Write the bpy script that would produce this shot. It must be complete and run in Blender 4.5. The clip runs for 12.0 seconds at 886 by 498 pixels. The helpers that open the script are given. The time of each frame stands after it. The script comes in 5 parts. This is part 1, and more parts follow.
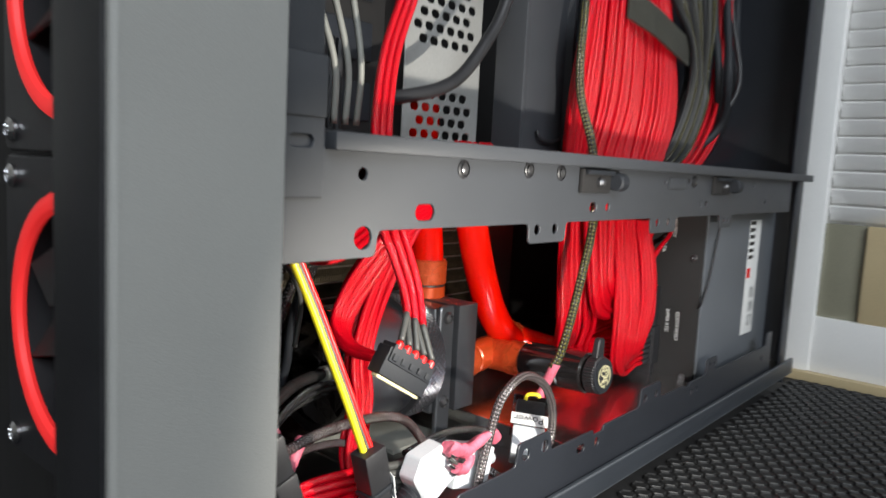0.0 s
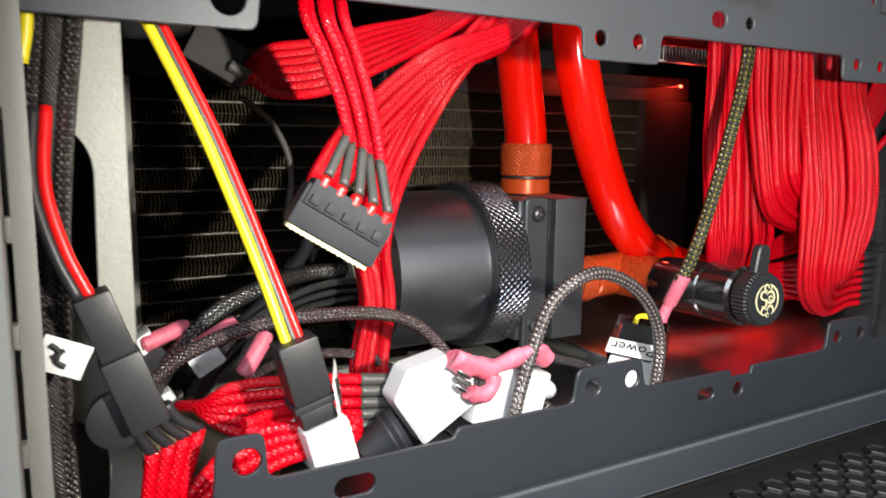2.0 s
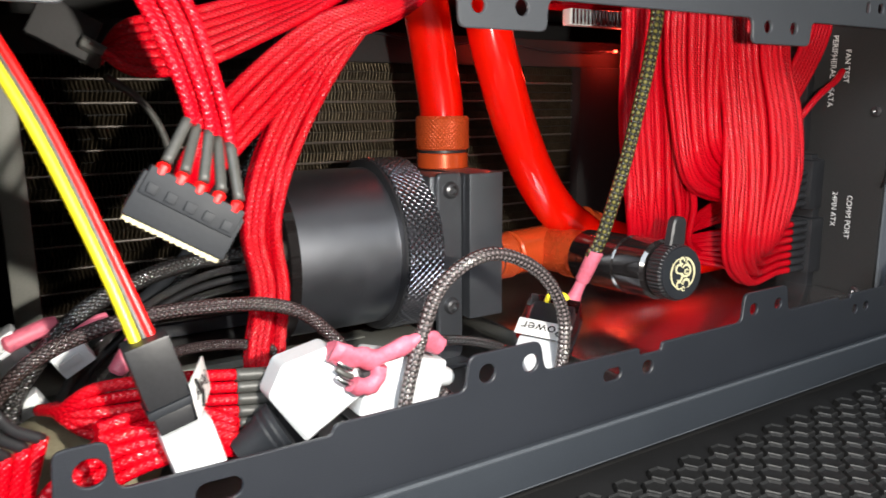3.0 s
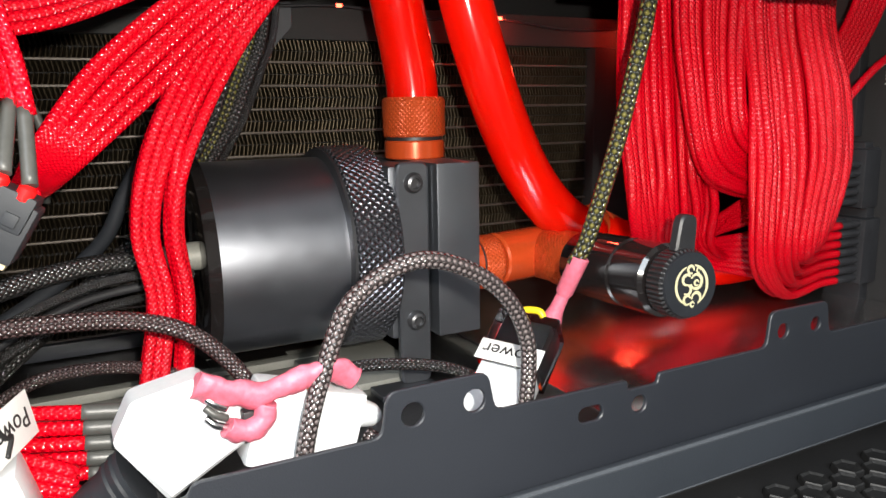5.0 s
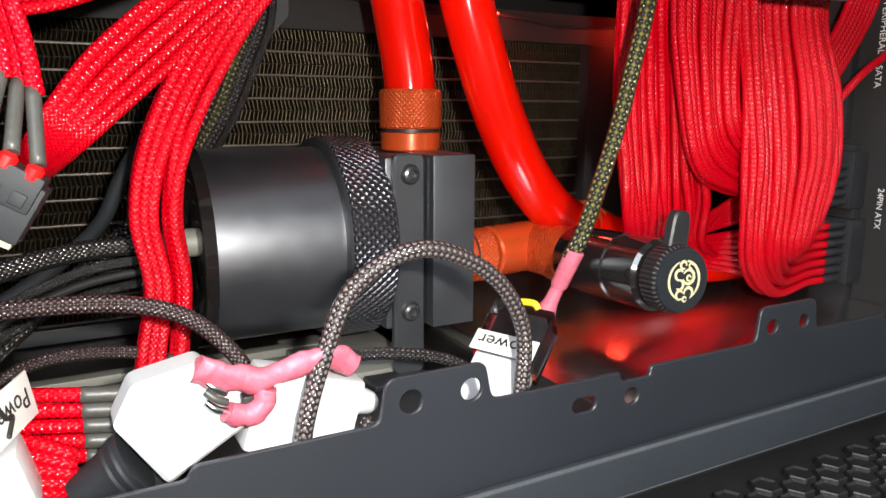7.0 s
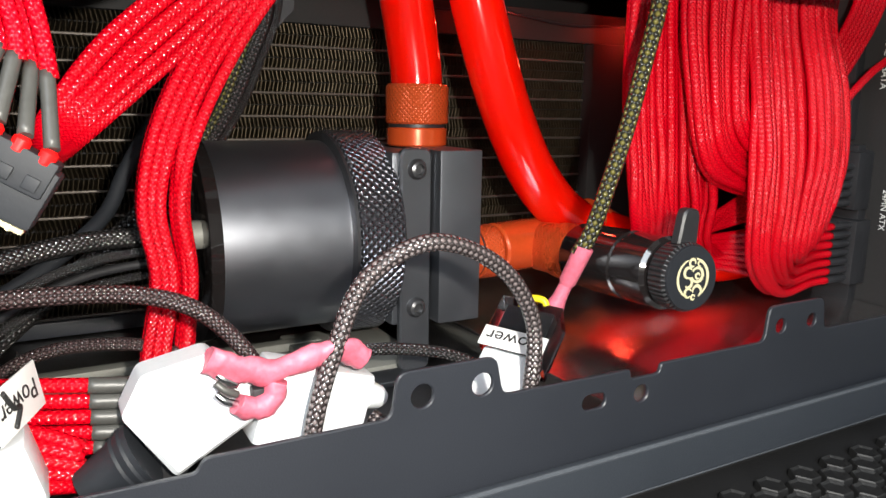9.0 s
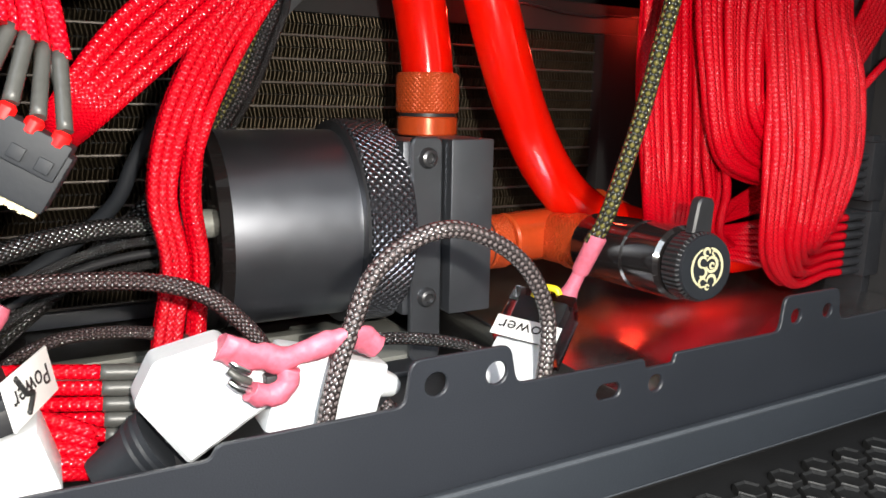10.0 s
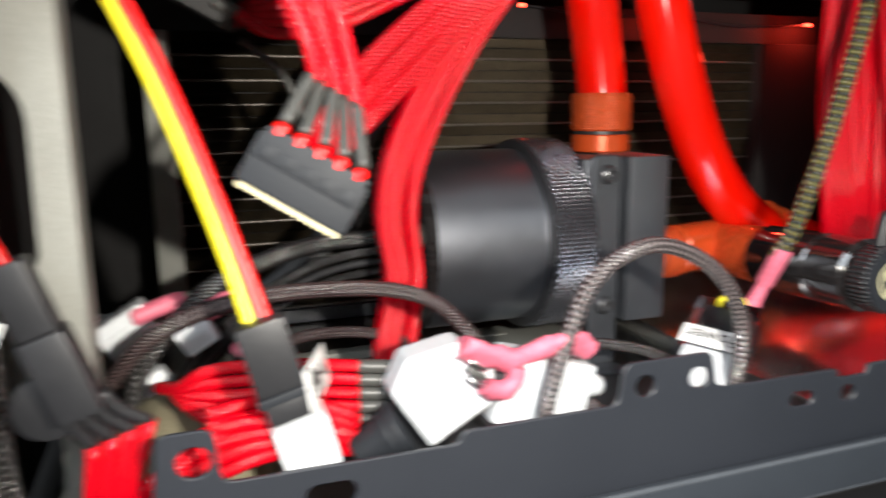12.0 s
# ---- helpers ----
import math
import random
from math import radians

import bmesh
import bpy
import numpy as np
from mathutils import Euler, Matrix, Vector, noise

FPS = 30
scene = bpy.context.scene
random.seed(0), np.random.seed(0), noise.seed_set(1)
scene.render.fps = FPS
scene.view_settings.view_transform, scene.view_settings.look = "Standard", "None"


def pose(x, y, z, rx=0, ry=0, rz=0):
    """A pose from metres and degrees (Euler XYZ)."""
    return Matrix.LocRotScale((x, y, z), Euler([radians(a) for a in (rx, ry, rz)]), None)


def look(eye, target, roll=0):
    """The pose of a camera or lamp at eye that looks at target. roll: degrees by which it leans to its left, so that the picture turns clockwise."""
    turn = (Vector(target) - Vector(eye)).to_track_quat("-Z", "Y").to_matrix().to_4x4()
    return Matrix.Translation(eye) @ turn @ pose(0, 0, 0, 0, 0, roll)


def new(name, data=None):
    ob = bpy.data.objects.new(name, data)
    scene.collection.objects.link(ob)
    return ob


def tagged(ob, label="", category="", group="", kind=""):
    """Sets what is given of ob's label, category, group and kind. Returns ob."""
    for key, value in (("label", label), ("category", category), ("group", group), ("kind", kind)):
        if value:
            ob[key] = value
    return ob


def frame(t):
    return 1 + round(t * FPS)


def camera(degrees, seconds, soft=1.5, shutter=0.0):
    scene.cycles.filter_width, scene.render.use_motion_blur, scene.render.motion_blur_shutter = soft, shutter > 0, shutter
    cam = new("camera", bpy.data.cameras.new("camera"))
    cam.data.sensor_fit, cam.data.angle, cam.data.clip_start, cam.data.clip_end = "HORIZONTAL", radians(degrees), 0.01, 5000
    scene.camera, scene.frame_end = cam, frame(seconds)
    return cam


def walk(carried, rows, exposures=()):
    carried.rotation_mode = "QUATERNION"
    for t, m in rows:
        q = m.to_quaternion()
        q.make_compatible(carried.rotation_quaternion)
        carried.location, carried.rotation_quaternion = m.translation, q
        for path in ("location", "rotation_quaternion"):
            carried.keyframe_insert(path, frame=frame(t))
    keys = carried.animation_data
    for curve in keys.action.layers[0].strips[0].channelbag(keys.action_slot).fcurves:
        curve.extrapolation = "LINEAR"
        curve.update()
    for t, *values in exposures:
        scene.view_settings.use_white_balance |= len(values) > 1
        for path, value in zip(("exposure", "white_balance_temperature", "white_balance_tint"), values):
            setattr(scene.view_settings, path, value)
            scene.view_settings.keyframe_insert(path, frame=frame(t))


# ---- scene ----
cam = camera(62.8, 12.0, shutter=0.5)
PATH = [
    (0, (-0.253, -0.162, 0.14), (1.263, 1.123, -0.085), 3.0),
    (0.5, (-0.2, -0.165, 0.124), (1.15, 1.285, -0.154), 2.8),
    (1, (-0.166, -0.164, 0.102), (1.06, 1.387, -0.203), 1.8),
    (1.5, (-0.148, -0.156, 0.092), (0.931, 1.507, -0.176), -0.1),
    (2, (-0.137, -0.151, 0.09), (0.847, 1.563, -0.214), 0.8),
    (2.5, (-0.122, -0.15, 0.087), (0.898, 1.531, -0.283), 0.2),
    (3, (-0.109, -0.154, 0.092), (0.921, 1.516, -0.295), -0.5),
    (3.5, (-0.088, -0.139, 0.092), (0.932, 1.53, -0.326), -2.4),
    (3.7, (-0.079, -0.133, 0.086), (0.885, 1.569, -0.331), -2.2),
    (5.3, (-0.06, -0.13, 0.083), (0.843, 1.615, -0.29), -1.0),
    (5.5, (-0.061, -0.128, 0.083), (0.871, 1.603, -0.285), -0.4),
    (6, (-0.061, -0.127, 0.084), (0.897, 1.588, -0.291), 0.5),
    (6.5, (-0.062, -0.128, 0.082), (0.885, 1.591, -0.302), 0.2),
    (7, (-0.064, -0.131, 0.082), (0.876, 1.592, -0.304), 0.3),
    (9, (-0.067, -0.128, 0.08), (0.888, 1.587, -0.303), 1.0),
    (9.5, (-0.067, -0.128, 0.08), (0.892, 1.583, -0.31), 1.2),
    (10, (-0.068, -0.126, 0.078), (0.873, 1.593, -0.319), 1.0),
    (10.5, (-0.07, -0.129, 0.078), (0.851, 1.602, -0.315), 1.1),
    (11, (-0.07, -0.129, 0.079), (0.894, 1.579, -0.313), 1.6),
    (11.5, (-0.073, -0.129, 0.08), (0.867, 1.591, -0.315), 0.8),
    (12, (-0.097, -0.133, 0.084), (0.564, 1.714, -0.305), -0.5),
]
walk(cam, [(t, look(eye, target, roll)) for t, eye, target, roll in PATH],
     exposures=[(0.0, -0.30), (0.6, -0.36), (1.0, -0.36), (1.5, -0.24), (2.0, -0.24), (3.5, -0.20), (12.0, -0.20)])

# ---- light: a torch beside the camera, daylight from an assumed, unseen window behind it ----
world = bpy.data.worlds.new("world")
world.use_nodes = True
world.node_tree.nodes["Background"].inputs[0].default_value = (0.75, 0.85, 1.0, 1)
world.node_tree.nodes["Background"].inputs[1].default_value = 0.008
scene.world = world


def lamp(name, kind, m, power, colour, size, size_y=0.0, cone=100):
    data = bpy.data.lights.new(name, kind)
    data.energy, data.color = power, colour
    if kind == "AREA":
        data.shape, data.size, data.size_y = "RECTANGLE", size, size_y or size
    else:
        data.shadow_soft_size = size
    if kind == "SPOT":
        data.spot_size, data.spot_blend = radians(cone), 0.6
    ob = new(name, data)
    ob.matrix_world = m
    return ob


TORCH = (-0.052, -0.150, 0.094)
lamp("torch_light", "SPOT", look(TORCH, (0.03, 0.08, 0.045)), 3.95, (1.0, 0.95, 0.86), 0.003, cone=116)
lamp("unseen_window_light", "AREA", look((-1.1, -1.72, 1.35), (0, 0, 0.1)), 68, (0.86, 0.93, 1.0), 1.3, 1.2)

# ---- materials ----


def material(name, colour, rough=0.5, metal=0.0, vary=0.12, scale=60.0, bump=0.0, fine=900.0, spec=0.5, coat=0.0):
    """Principled surface with variation at two scales and a fine relief."""
    m = bpy.data.materials.new(name)
    m.use_nodes = True
    nt = m.node_tree
    b = nt.nodes["Principled BSDF"]
    b.inputs["Metallic"].default_value = metal
    b.inputs["Specular IOR Level"].default_value = spec
    b.inputs["Coat Weight"].default_value = coat
    tc = nt.nodes.new("ShaderNodeTexCoord")
    big = nt.nodes.new("ShaderNodeTexNoise")
    big.inputs["Scale"].default_value, big.inputs["Detail"].default_value = scale, 5
    small = nt.nodes.new("ShaderNodeTexNoise")
    small.inputs["Scale"].default_value, small.inputs["Detail"].default_value = fine, 2
    for n in (big, small):
        nt.links.new(tc.outputs["Object"], n.inputs["Vector"])
    add = nt.nodes.new("ShaderNodeMath")
    add.operation = "ADD"
    nt.links.new(big.outputs["Fac"], add.inputs[0])
    nt.links.new(small.outputs["Fac"], add.inputs[1])
    ramp = nt.nodes.new("ShaderNodeMapRange")
    ramp.inputs["From Min"].default_value, ramp.inputs["From Max"].default_value = 0.6, 1.4
    ramp.inputs["To Min"].default_value, ramp.inputs["To Max"].default_value = 1 - vary, 1 + vary
    nt.links.new(add.outputs[0], ramp.inputs["Value"])
    mul = nt.nodes.new("ShaderNodeVectorMath")
    mul.operation = "SCALE"
    mul.inputs[0].default_value = colour
    nt.links.new(ramp.outputs[0], mul.inputs["Scale"])
    nt.links.new(mul.outputs[0], b.inputs["Base Color"])
    r = nt.nodes.new("ShaderNodeMapRange")
    r.inputs["To Min"].default_value, r.inputs["To Max"].default_value = rough * 0.85, min(1, rough * 1.15)
    nt.links.new(big.outputs["Fac"], r.inputs["Value"])
    nt.links.new(r.outputs[0], b.inputs["Roughness"])
    if bump:
        bp = nt.nodes.new("ShaderNodeBump")
        bp.inputs["Strength"].default_value, bp.inputs["Distance"].default_value = bump, 0.0002
        nt.links.new(small.outputs["Fac"], bp.inputs["Height"])
        nt.links.new(bp.outputs[0], b.inputs["Normal"])
    return m


def math_node(nt, op, a, b=None):
    n = nt.nodes.new("ShaderNodeMath")
    n.operation = op
    for i, v in enumerate((a, b)):
        if v is None:
            continue
        if isinstance(v, (int, float)):
            n.inputs[i].default_value = v
        else:
            nt.links.new(v, n.inputs[i])
    return n.outputs[0]


def braid(name, colour, gap, around=9, rough=0.3, depth=0.00035, spec=0.6, metal=0.0, fleck=None):
    """Woven sleeve: two crossing families of strands along the tube's own coordinates."""
    m = material(name, colour, rough, metal, 0.1, 90, spec=spec)
    nt = m.node_tree
    b = nt.nodes["Principled BSDF"]
    uv = nt.nodes.new("ShaderNodeUVMap")
    sep = nt.nodes.new("ShaderNodeSeparateXYZ")
    nt.links.new(uv.outputs[0], sep.inputs[0])
    u = math_node(nt, "MULTIPLY", sep.outputs[0], around * math.tau / 2)
    v = math_node(nt, "MULTIPLY", sep.outputs[1], around * math.tau / 2)
    s1 = math_node(nt, "SINE", math_node(nt, "ADD", u, v))
    s2 = math_node(nt, "SINE", math_node(nt, "SUBTRACT", u, v))
    weave = math_node(nt, "ABSOLUTE", math_node(nt, "MULTIPLY", s1, s2))
    mix = nt.nodes.new("ShaderNodeMix")
    mix.data_type = "RGBA"
    old = b.inputs["Base Color"].links[0].from_socket
    nt.links.new(math_node(nt, "POWER", weave, 0.6), mix.inputs["Factor"])
    mix.inputs["A"].default_value = (*gap, 1)
    if fleck:
        # every other strand has a second colour
        pick = math_node(nt, "GREATER_THAN", math_node(nt, "MULTIPLY", s1, s2), 0.0)
        two = nt.nodes.new("ShaderNodeMix")
        two.data_type = "RGBA"
        nt.links.new(pick, two.inputs["Factor"])
        nt.links.new(old, two.inputs["A"])
        two.inputs["B"].default_value = (*fleck, 1)
        old = two.outputs["Result"]
    nt.links.new(old, mix.inputs["B"])
    nt.links.new(mix.outputs["Result"], b.inputs["Base Color"])
    bp = nt.nodes.new("ShaderNodeBump")
    bp.inputs["Strength"].default_value, bp.inputs["Distance"].default_value = 0.9, depth
    nt.links.new(weave, bp.inputs["Height"])
    nt.links.new(bp.outputs[0], b.inputs["Normal"])
    return m


def translucent(name, colour, rough=0.12, coat=0.5):
    """Coloured liquid-filled tube: glossy skin over a dyed body."""
    m = material(name, colour, rough, 0, 0.05, 40, spec=0.6, coat=coat)
    b = m.node_tree.nodes["Principled BSDF"]
    b.inputs["Coat Roughness"].default_value = 0.06
    b.inputs["Subsurface Weight"].default_value = 0.7
    b.inputs["Subsurface Radius"].default_value = (1.0, 0.05, 0.03)
    b.inputs["Subsurface Scale"].default_value = 0.012
    return m


def glow(name, colour, strength):
    m = bpy.data.materials.new(name)
    m.use_nodes = True
    b = m.node_tree.nodes["Principled BSDF"]
    b.inputs["Base Color"].default_value = (*colour, 1)
    b.inputs["Emission Color"].default_value = (*colour, 1)
    b.inputs["Emission Strength"].default_value = strength
    return m


def knurl(name, colour, metal, rough, du, dv, depth):
    """Diamond knurling along the ring's own coordinates (metres)."""
    m = material(name, colour, rough, metal, 0.08, 60)
    nt = m.node_tree
    b = nt.nodes["Principled BSDF"]
    uv = nt.nodes.new("ShaderNodeUVMap")
    sep = nt.nodes.new("ShaderNodeSeparateXYZ")
    nt.links.new(uv.outputs[0], sep.inputs[0])
    u = math_node(nt, "MULTIPLY", sep.outputs[0], du)
    v = math_node(nt, "MULTIPLY", sep.outputs[1], dv)
    s1 = math_node(nt, "ABSOLUTE", math_node(nt, "SINE", math_node(nt, "ADD", u, v)))
    s2 = math_node(nt, "ABSOLUTE", math_node(nt, "SINE", math_node(nt, "SUBTRACT", u, v)))
    h = math_node(nt, "MINIMUM", s1, s2)
    bp = nt.nodes.new("ShaderNodeBump")
    bp.inputs["Strength"].default_value, bp.inputs["Distance"].default_value = 1.0, depth
    nt.links.new(h, bp.inputs["Height"])
    nt.links.new(bp.outputs[0], b.inputs["Normal"])
    return m


def clear(name, tint=(0.9, 0.92, 0.95)):
    m = bpy.data.materials.new(name)
    m.use_nodes = True
    b = m.node_tree.nodes["Principled BSDF"]
    b.inputs["Base Color"].default_value = (*tint, 1)
    b.inputs["Transmission Weight"].default_value = 1.0
    b.inputs["Roughness"].default_value, b.inputs["IOR"].default_value = 0.05, 1.2
    return m


# Lighter than the case steel: torch light on the pillar is in the colour.
PILLAR = material("torchlit_pillar_grey", (0.28, 0.28, 0.265), 0.5, 0, 0.08, 14, 0.35, 2500)
STEEL = material("grey_painted_steel", (0.041, 0.044, 0.050), 0.5, 0, 0.1, 35, 0.35, 2500)
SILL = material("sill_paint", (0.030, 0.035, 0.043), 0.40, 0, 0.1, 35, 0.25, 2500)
# Lighter grey that paints the highlight along the sill's edges.
SILL_EDGE = material("sill_edge_highlight", (0.072, 0.080, 0.092), 0.34, 0.1, 0.15, 80, 0.1)
STEEL_DARK = material("dark_painted_steel", (0.0195, 0.0220, 0.0280), 0.42, 0, 0.12, 35, 0.3, 2500)
FLOOR_STEEL = material("glossy_black_floor_paint", (0.26, 0.255, 0.25), 0.30, 1.0, 0.1, 30, 0.03)
# Mirror metal rather than black paint, so the plate returns strong red reflections.
PLATE_STEEL = material("mirror_plate_metal", (0.80, 0.78, 0.77), 0.24, 1.0, 0.1, 30, 0.03)
ZINC = material("bare_grey_steel", (0.25, 0.25, 0.225), 0.55, 0.2, 0.12, 60, 0.4, 1500)
BLACK = material("black_plastic", (0.018, 0.018, 0.02), 0.45, 0, 0.2, 80, 0.2)
BLACK_MATT = material("matt_black", (0.012, 0.011, 0.011), 0.75, 0, 0.2, 50, 0.2)
ANODISED = material("black_anodised_metal", (0.17, 0.178, 0.195), 0.40, 0.9, 0.06, 120, 0.10, 4000)
ANODISED_BODY = material("satin_black_anodised_body", (0.32, 0.33, 0.365), 0.345, 0.97, 0.03, 120, 0.015, 5000)
KNURLED = knurl("knurled_black_metal", (0.17, 0.17, 0.19), 0.85, 0.27, 1080, 1080, 0.0008)
GREY_PLUG = material("dark_grey_plug", (0.014, 0.016, 0.020), 0.62, 0, 0.12, 100, 0.2, spec=0.35)
SHRINK = material("grey_heat_shrink", (0.055, 0.055, 0.051), 0.42, 0, 0.15, 160, 0.3)
WHITE = material("white_plastic", (0.60, 0.62, 0.64), 0.4, 0, 0.05, 120, 0.1)
CREAM = material("cream_plastic", (0.50, 0.44, 0.28), 0.45, 0, 0.06, 120)
PAPER = material("paper_label", (0.70, 0.70, 0.69), 0.6, 0, 0.03, 200)
INK = material("black_ink", (0.012, 0.012, 0.012), 0.6)
PINK = material("pink_heat_shrink", (0.60, 0.13, 0.19), 0.50, 0, 0.25, 160, 0.4)
RED = braid("red_sleeving", (0.64, 0.0006, 0.010), (0.42, 0.0003, 0.006), 6, 0.19, 0.00022, 0.40)
RED_PLAIN = material("red_wire", (0.75, 0.006, 0.006), 0.35, 0, 0.05)
YELLOW = material("yellow_wire", (0.85, 0.72, 0.02), 0.35, 0, 0.05)
BLACK_BRAID = braid("black_sleeving", (0.035, 0.03, 0.03), (0.006, 0.005, 0.005), 12, 0.25, 0.0002, 0.9)
CHECK_BRAID = braid("black_white_sleeving", (0.02, 0.02, 0.02), (0.006, 0.006, 0.006), 7, 0.21, 0.0005, 1.0, fleck=(0.06, 0.05, 0.05))
# Pale fleck paints the sleeve's white glints into its strands.
BROWN_BRAID = braid("brown_sleeving", (0.040, 0.031, 0.031), (0.010, 0.008, 0.008), 8, 0.20, 0.00025, 1.0, fleck=(0.20, 0.165, 0.165))
# Darker copy of BROWN_BRAID; the floor cable's shade is in the colour.
SHADED_BRAID = braid("shaded_brown_sleeving", (0.042, 0.026, 0.026), (0.006, 0.004, 0.004), 9, 0.22, 0.0003, 0.9, fleck=(0.085, 0.055, 0.055))
FINE_BRAID = braid("fine_black_sleeving", (0.022, 0.021, 0.021), (0.004, 0.004, 0.004), 10, 0.20, 0.00032, 1.0, fleck=(0.05, 0.045, 0.045))
OLIVE_BRAID = braid("olive_black_sleeving", (0.03, 0.03, 0.02), (0.008, 0.008, 0.006), 7, 0.22, 0.0005, 1.0, fleck=(0.16, 0.14, 0.035))
TUBE_RED = translucent("red_coolant_tube", (0.80, 0.006, 0.001))
COPPER_RED = material("orange_red_lacquer", (0.58, 0.075, 0.016), 0.26, 0.3, 0.08, 80, 0.05, coat=0.5)
COPPER_KNURL = knurl("orange_red_knurling", (0.60, 0.085, 0.02), 0.35, 0.28, 1700, 1700, 0.00025)
GLOSS_BLACK = material("gloss_black_paint", (0.012, 0.010, 0.010), 0.12, 0, 0.05, 60, coat=0.6)
SCREW = material("screw_steel", (0.12, 0.12, 0.125), 0.32, 0.8, 0.1, 200)
CHROME = material("bright_steel", (0.65, 0.65, 0.66), 0.2, 1.0, 0.05, 200)
FIN = material("dark_fin_metal", (0.050, 0.037, 0.022), 0.46, 0.80, 0.5, 140, 0.3)
FLAT_TUBE = material("flat_tube_metal", (0.105, 0.088, 0.074), 0.42, 0.35, 0.2, 60, 0.2)
RUBBER = material("black_rubber", (0.012, 0.012, 0.013), 0.65, 0, 0.25, 30, 0.4)
PAD = material("rubber_pad", (0.015, 0.015, 0.0155), 0.52, 0, 0.25, 120, 0.5, 1400)
GOLD = material("gold_print", (0.72, 0.66, 0.40), 0.4, 0.1, 0.05)
WALL = material("painted_wall", (0.62, 0.6, 0.56), 0.8, 0, 0.05, 3, 0.1, 300)
WHITE_PAINT = material("white_gloss_paint", (0.88, 0.87, 0.85), 0.4, 0, 0.04, 8, 0.05)
BEIGE = material("beige_wood", (0.55, 0.44, 0.26), 0.5, 0, 0.12, 14, 0.1)
OLIVE_GLASS = material("olive_panel", (0.24, 0.23, 0.17), 0.25, 0, 0.1, 10)
CLEAR = clear("clear_plastic")
LED_RED = glow("red_led", (1.0, 0.06, 0.03), 14)
RING_RED = glow("lit_red_ring", (0.9, 0.03, 0.03), 0.55)

# ---- builders ----
BASE = {}


def thing(name, at, label, category, group="", kind=""):
    ob = new(name)
    ob.empty_display_size = 0.01
    ob.location = at
    BASE[ob.name] = Vector(at)
    return tagged(ob, label, category, group, kind)


def part(name, bm, mat, parent, label=""):
    """One mesh under a thing or a part; bm is a bmesh or a mesh in world metres."""
    top = parent if parent.parent is None else parent.parent
    if isinstance(bm, bpy.types.Mesh):
        me = bm
        me.name = name
    else:
        me = bpy.data.meshes.new(name)
        bm.to_mesh(me)
        bm.free()
    me.transform(Matrix.Translation(-BASE[top.name]))
    me.materials.clear()
    me.materials.append(mat)
    ob = new(name, me)
    ob.parent = parent
    if label:
        ob["label"] = label
    return ob


def smooth(bm, angle=40):
    for f in bm.faces:
        f.smooth = True
    for e in bm.edges:
        if len(e.link_faces) == 2 and e.calc_face_angle(0) > radians(angle):
            e.smooth = False
    return bm


def box(lo, hi, bevel=0.0004, m=None, bm=None, seg=2):
    """A bevelled block from corner lo to corner hi, moved by m."""
    b = bmesh.new()
    lo, hi = Vector(lo), Vector(hi)
    bmesh.ops.create_cube(b, size=1, matrix=Matrix.Translation((lo + hi) / 2) @ Matrix.Diagonal((*(hi - lo), 1)))
    if bevel:
        bmesh.ops.bevel(b, geom=b.edges[:], offset=min(bevel, min(hi - lo) * 0.45), segments=seg, affect="EDGES", profile=0.6)
    if m is not None:
        b.transform(m)
    smooth(b)
    return join(bm, b)


def join(bm, b):
    if bm is None:
        return b
    me = bpy.data.meshes.new("tmp")
    b.to_mesh(me)
    b.free()
    bm.from_mesh(me)
    bpy.data.meshes.remove(me)
    return bm


def frame_of(p0, p1):
    d = Vector(p1) - Vector(p0)
    return Matrix.Translation(p0) @ d.to_track_quat("Z", "Y").to_matrix().to_4x4(), d.length


def lathe(profile, p0, p1, seg=32, bm=None):
    """Turns (radius, height) pairs round the axis from p0 towards p1; UV is in metres."""
    m, _ = frame_of(p0, p1)
    b = bmesh.new()
    uv = b.loops.layers.uv.new("UVMap")
    rings = []
    for r, h in profile:
        rings.append([b.verts.new(m @ Vector((max(r, 1e-5) * math.cos(k * math.tau / seg), max(r, 1e-5) * math.sin(k * math.tau / seg), h))) for k in range(seg)])
    top_r = max(r for r, _ in profile)
    along = 0.0
    for i in range(len(rings) - 1):
        step = math.hypot(profile[i + 1][0] - profile[i][0], profile[i + 1][1] - profile[i][1])
        for k in range(seg):
            n = (k + 1) % seg
            f = b.faces.new((rings[i][k], rings[i][n], rings[i + 1][n], rings[i + 1][k]))
            a0, a1 = top_r * math.tau * k / seg, top_r * math.tau * (k + 1) / seg
            for lp, c in zip(f.loops, ((a0, along), (a1, along), (a1, along + step), (a0, along + step))):
                lp[uv].uv = c
        along += step
    b.faces.new(rings[0][::-1])
    b.faces.new(rings[-1])
    bmesh.ops.recalc_face_normals(b, faces=b.faces[:])
    smooth(b, 30)
    return join(bm, b)


def rod(p0, p1, r, seg=20, bevel=0.0003, bm=None):
    d = (Vector(p1) - Vector(p0)).length
    c = min(bevel, r * 0.4, d * 0.4)
    return lathe([(r - c, 0), (r, c), (r, d - c), (r - c, d)], p0, p1, seg, bm)


def spline(points, per=8):
    """A smooth line through the points."""
    p = [Vector(q) for q in points]
    p = [2 * p[0] - p[1]] + p + [2 * p[-1] - p[-2]]
    out = []
    for i in range(1, len(p) - 2):
        for k in range(per):
            t = k / per
            a, b, c, d = p[i - 1:i + 3]
            out.append(0.5 * (2 * b + (c - a) * t + (2 * a - 5 * b + 4 * c - d) * t * t + (3 * b - a - 3 * c + d) * t ** 3))
    return out + [p[-2]]


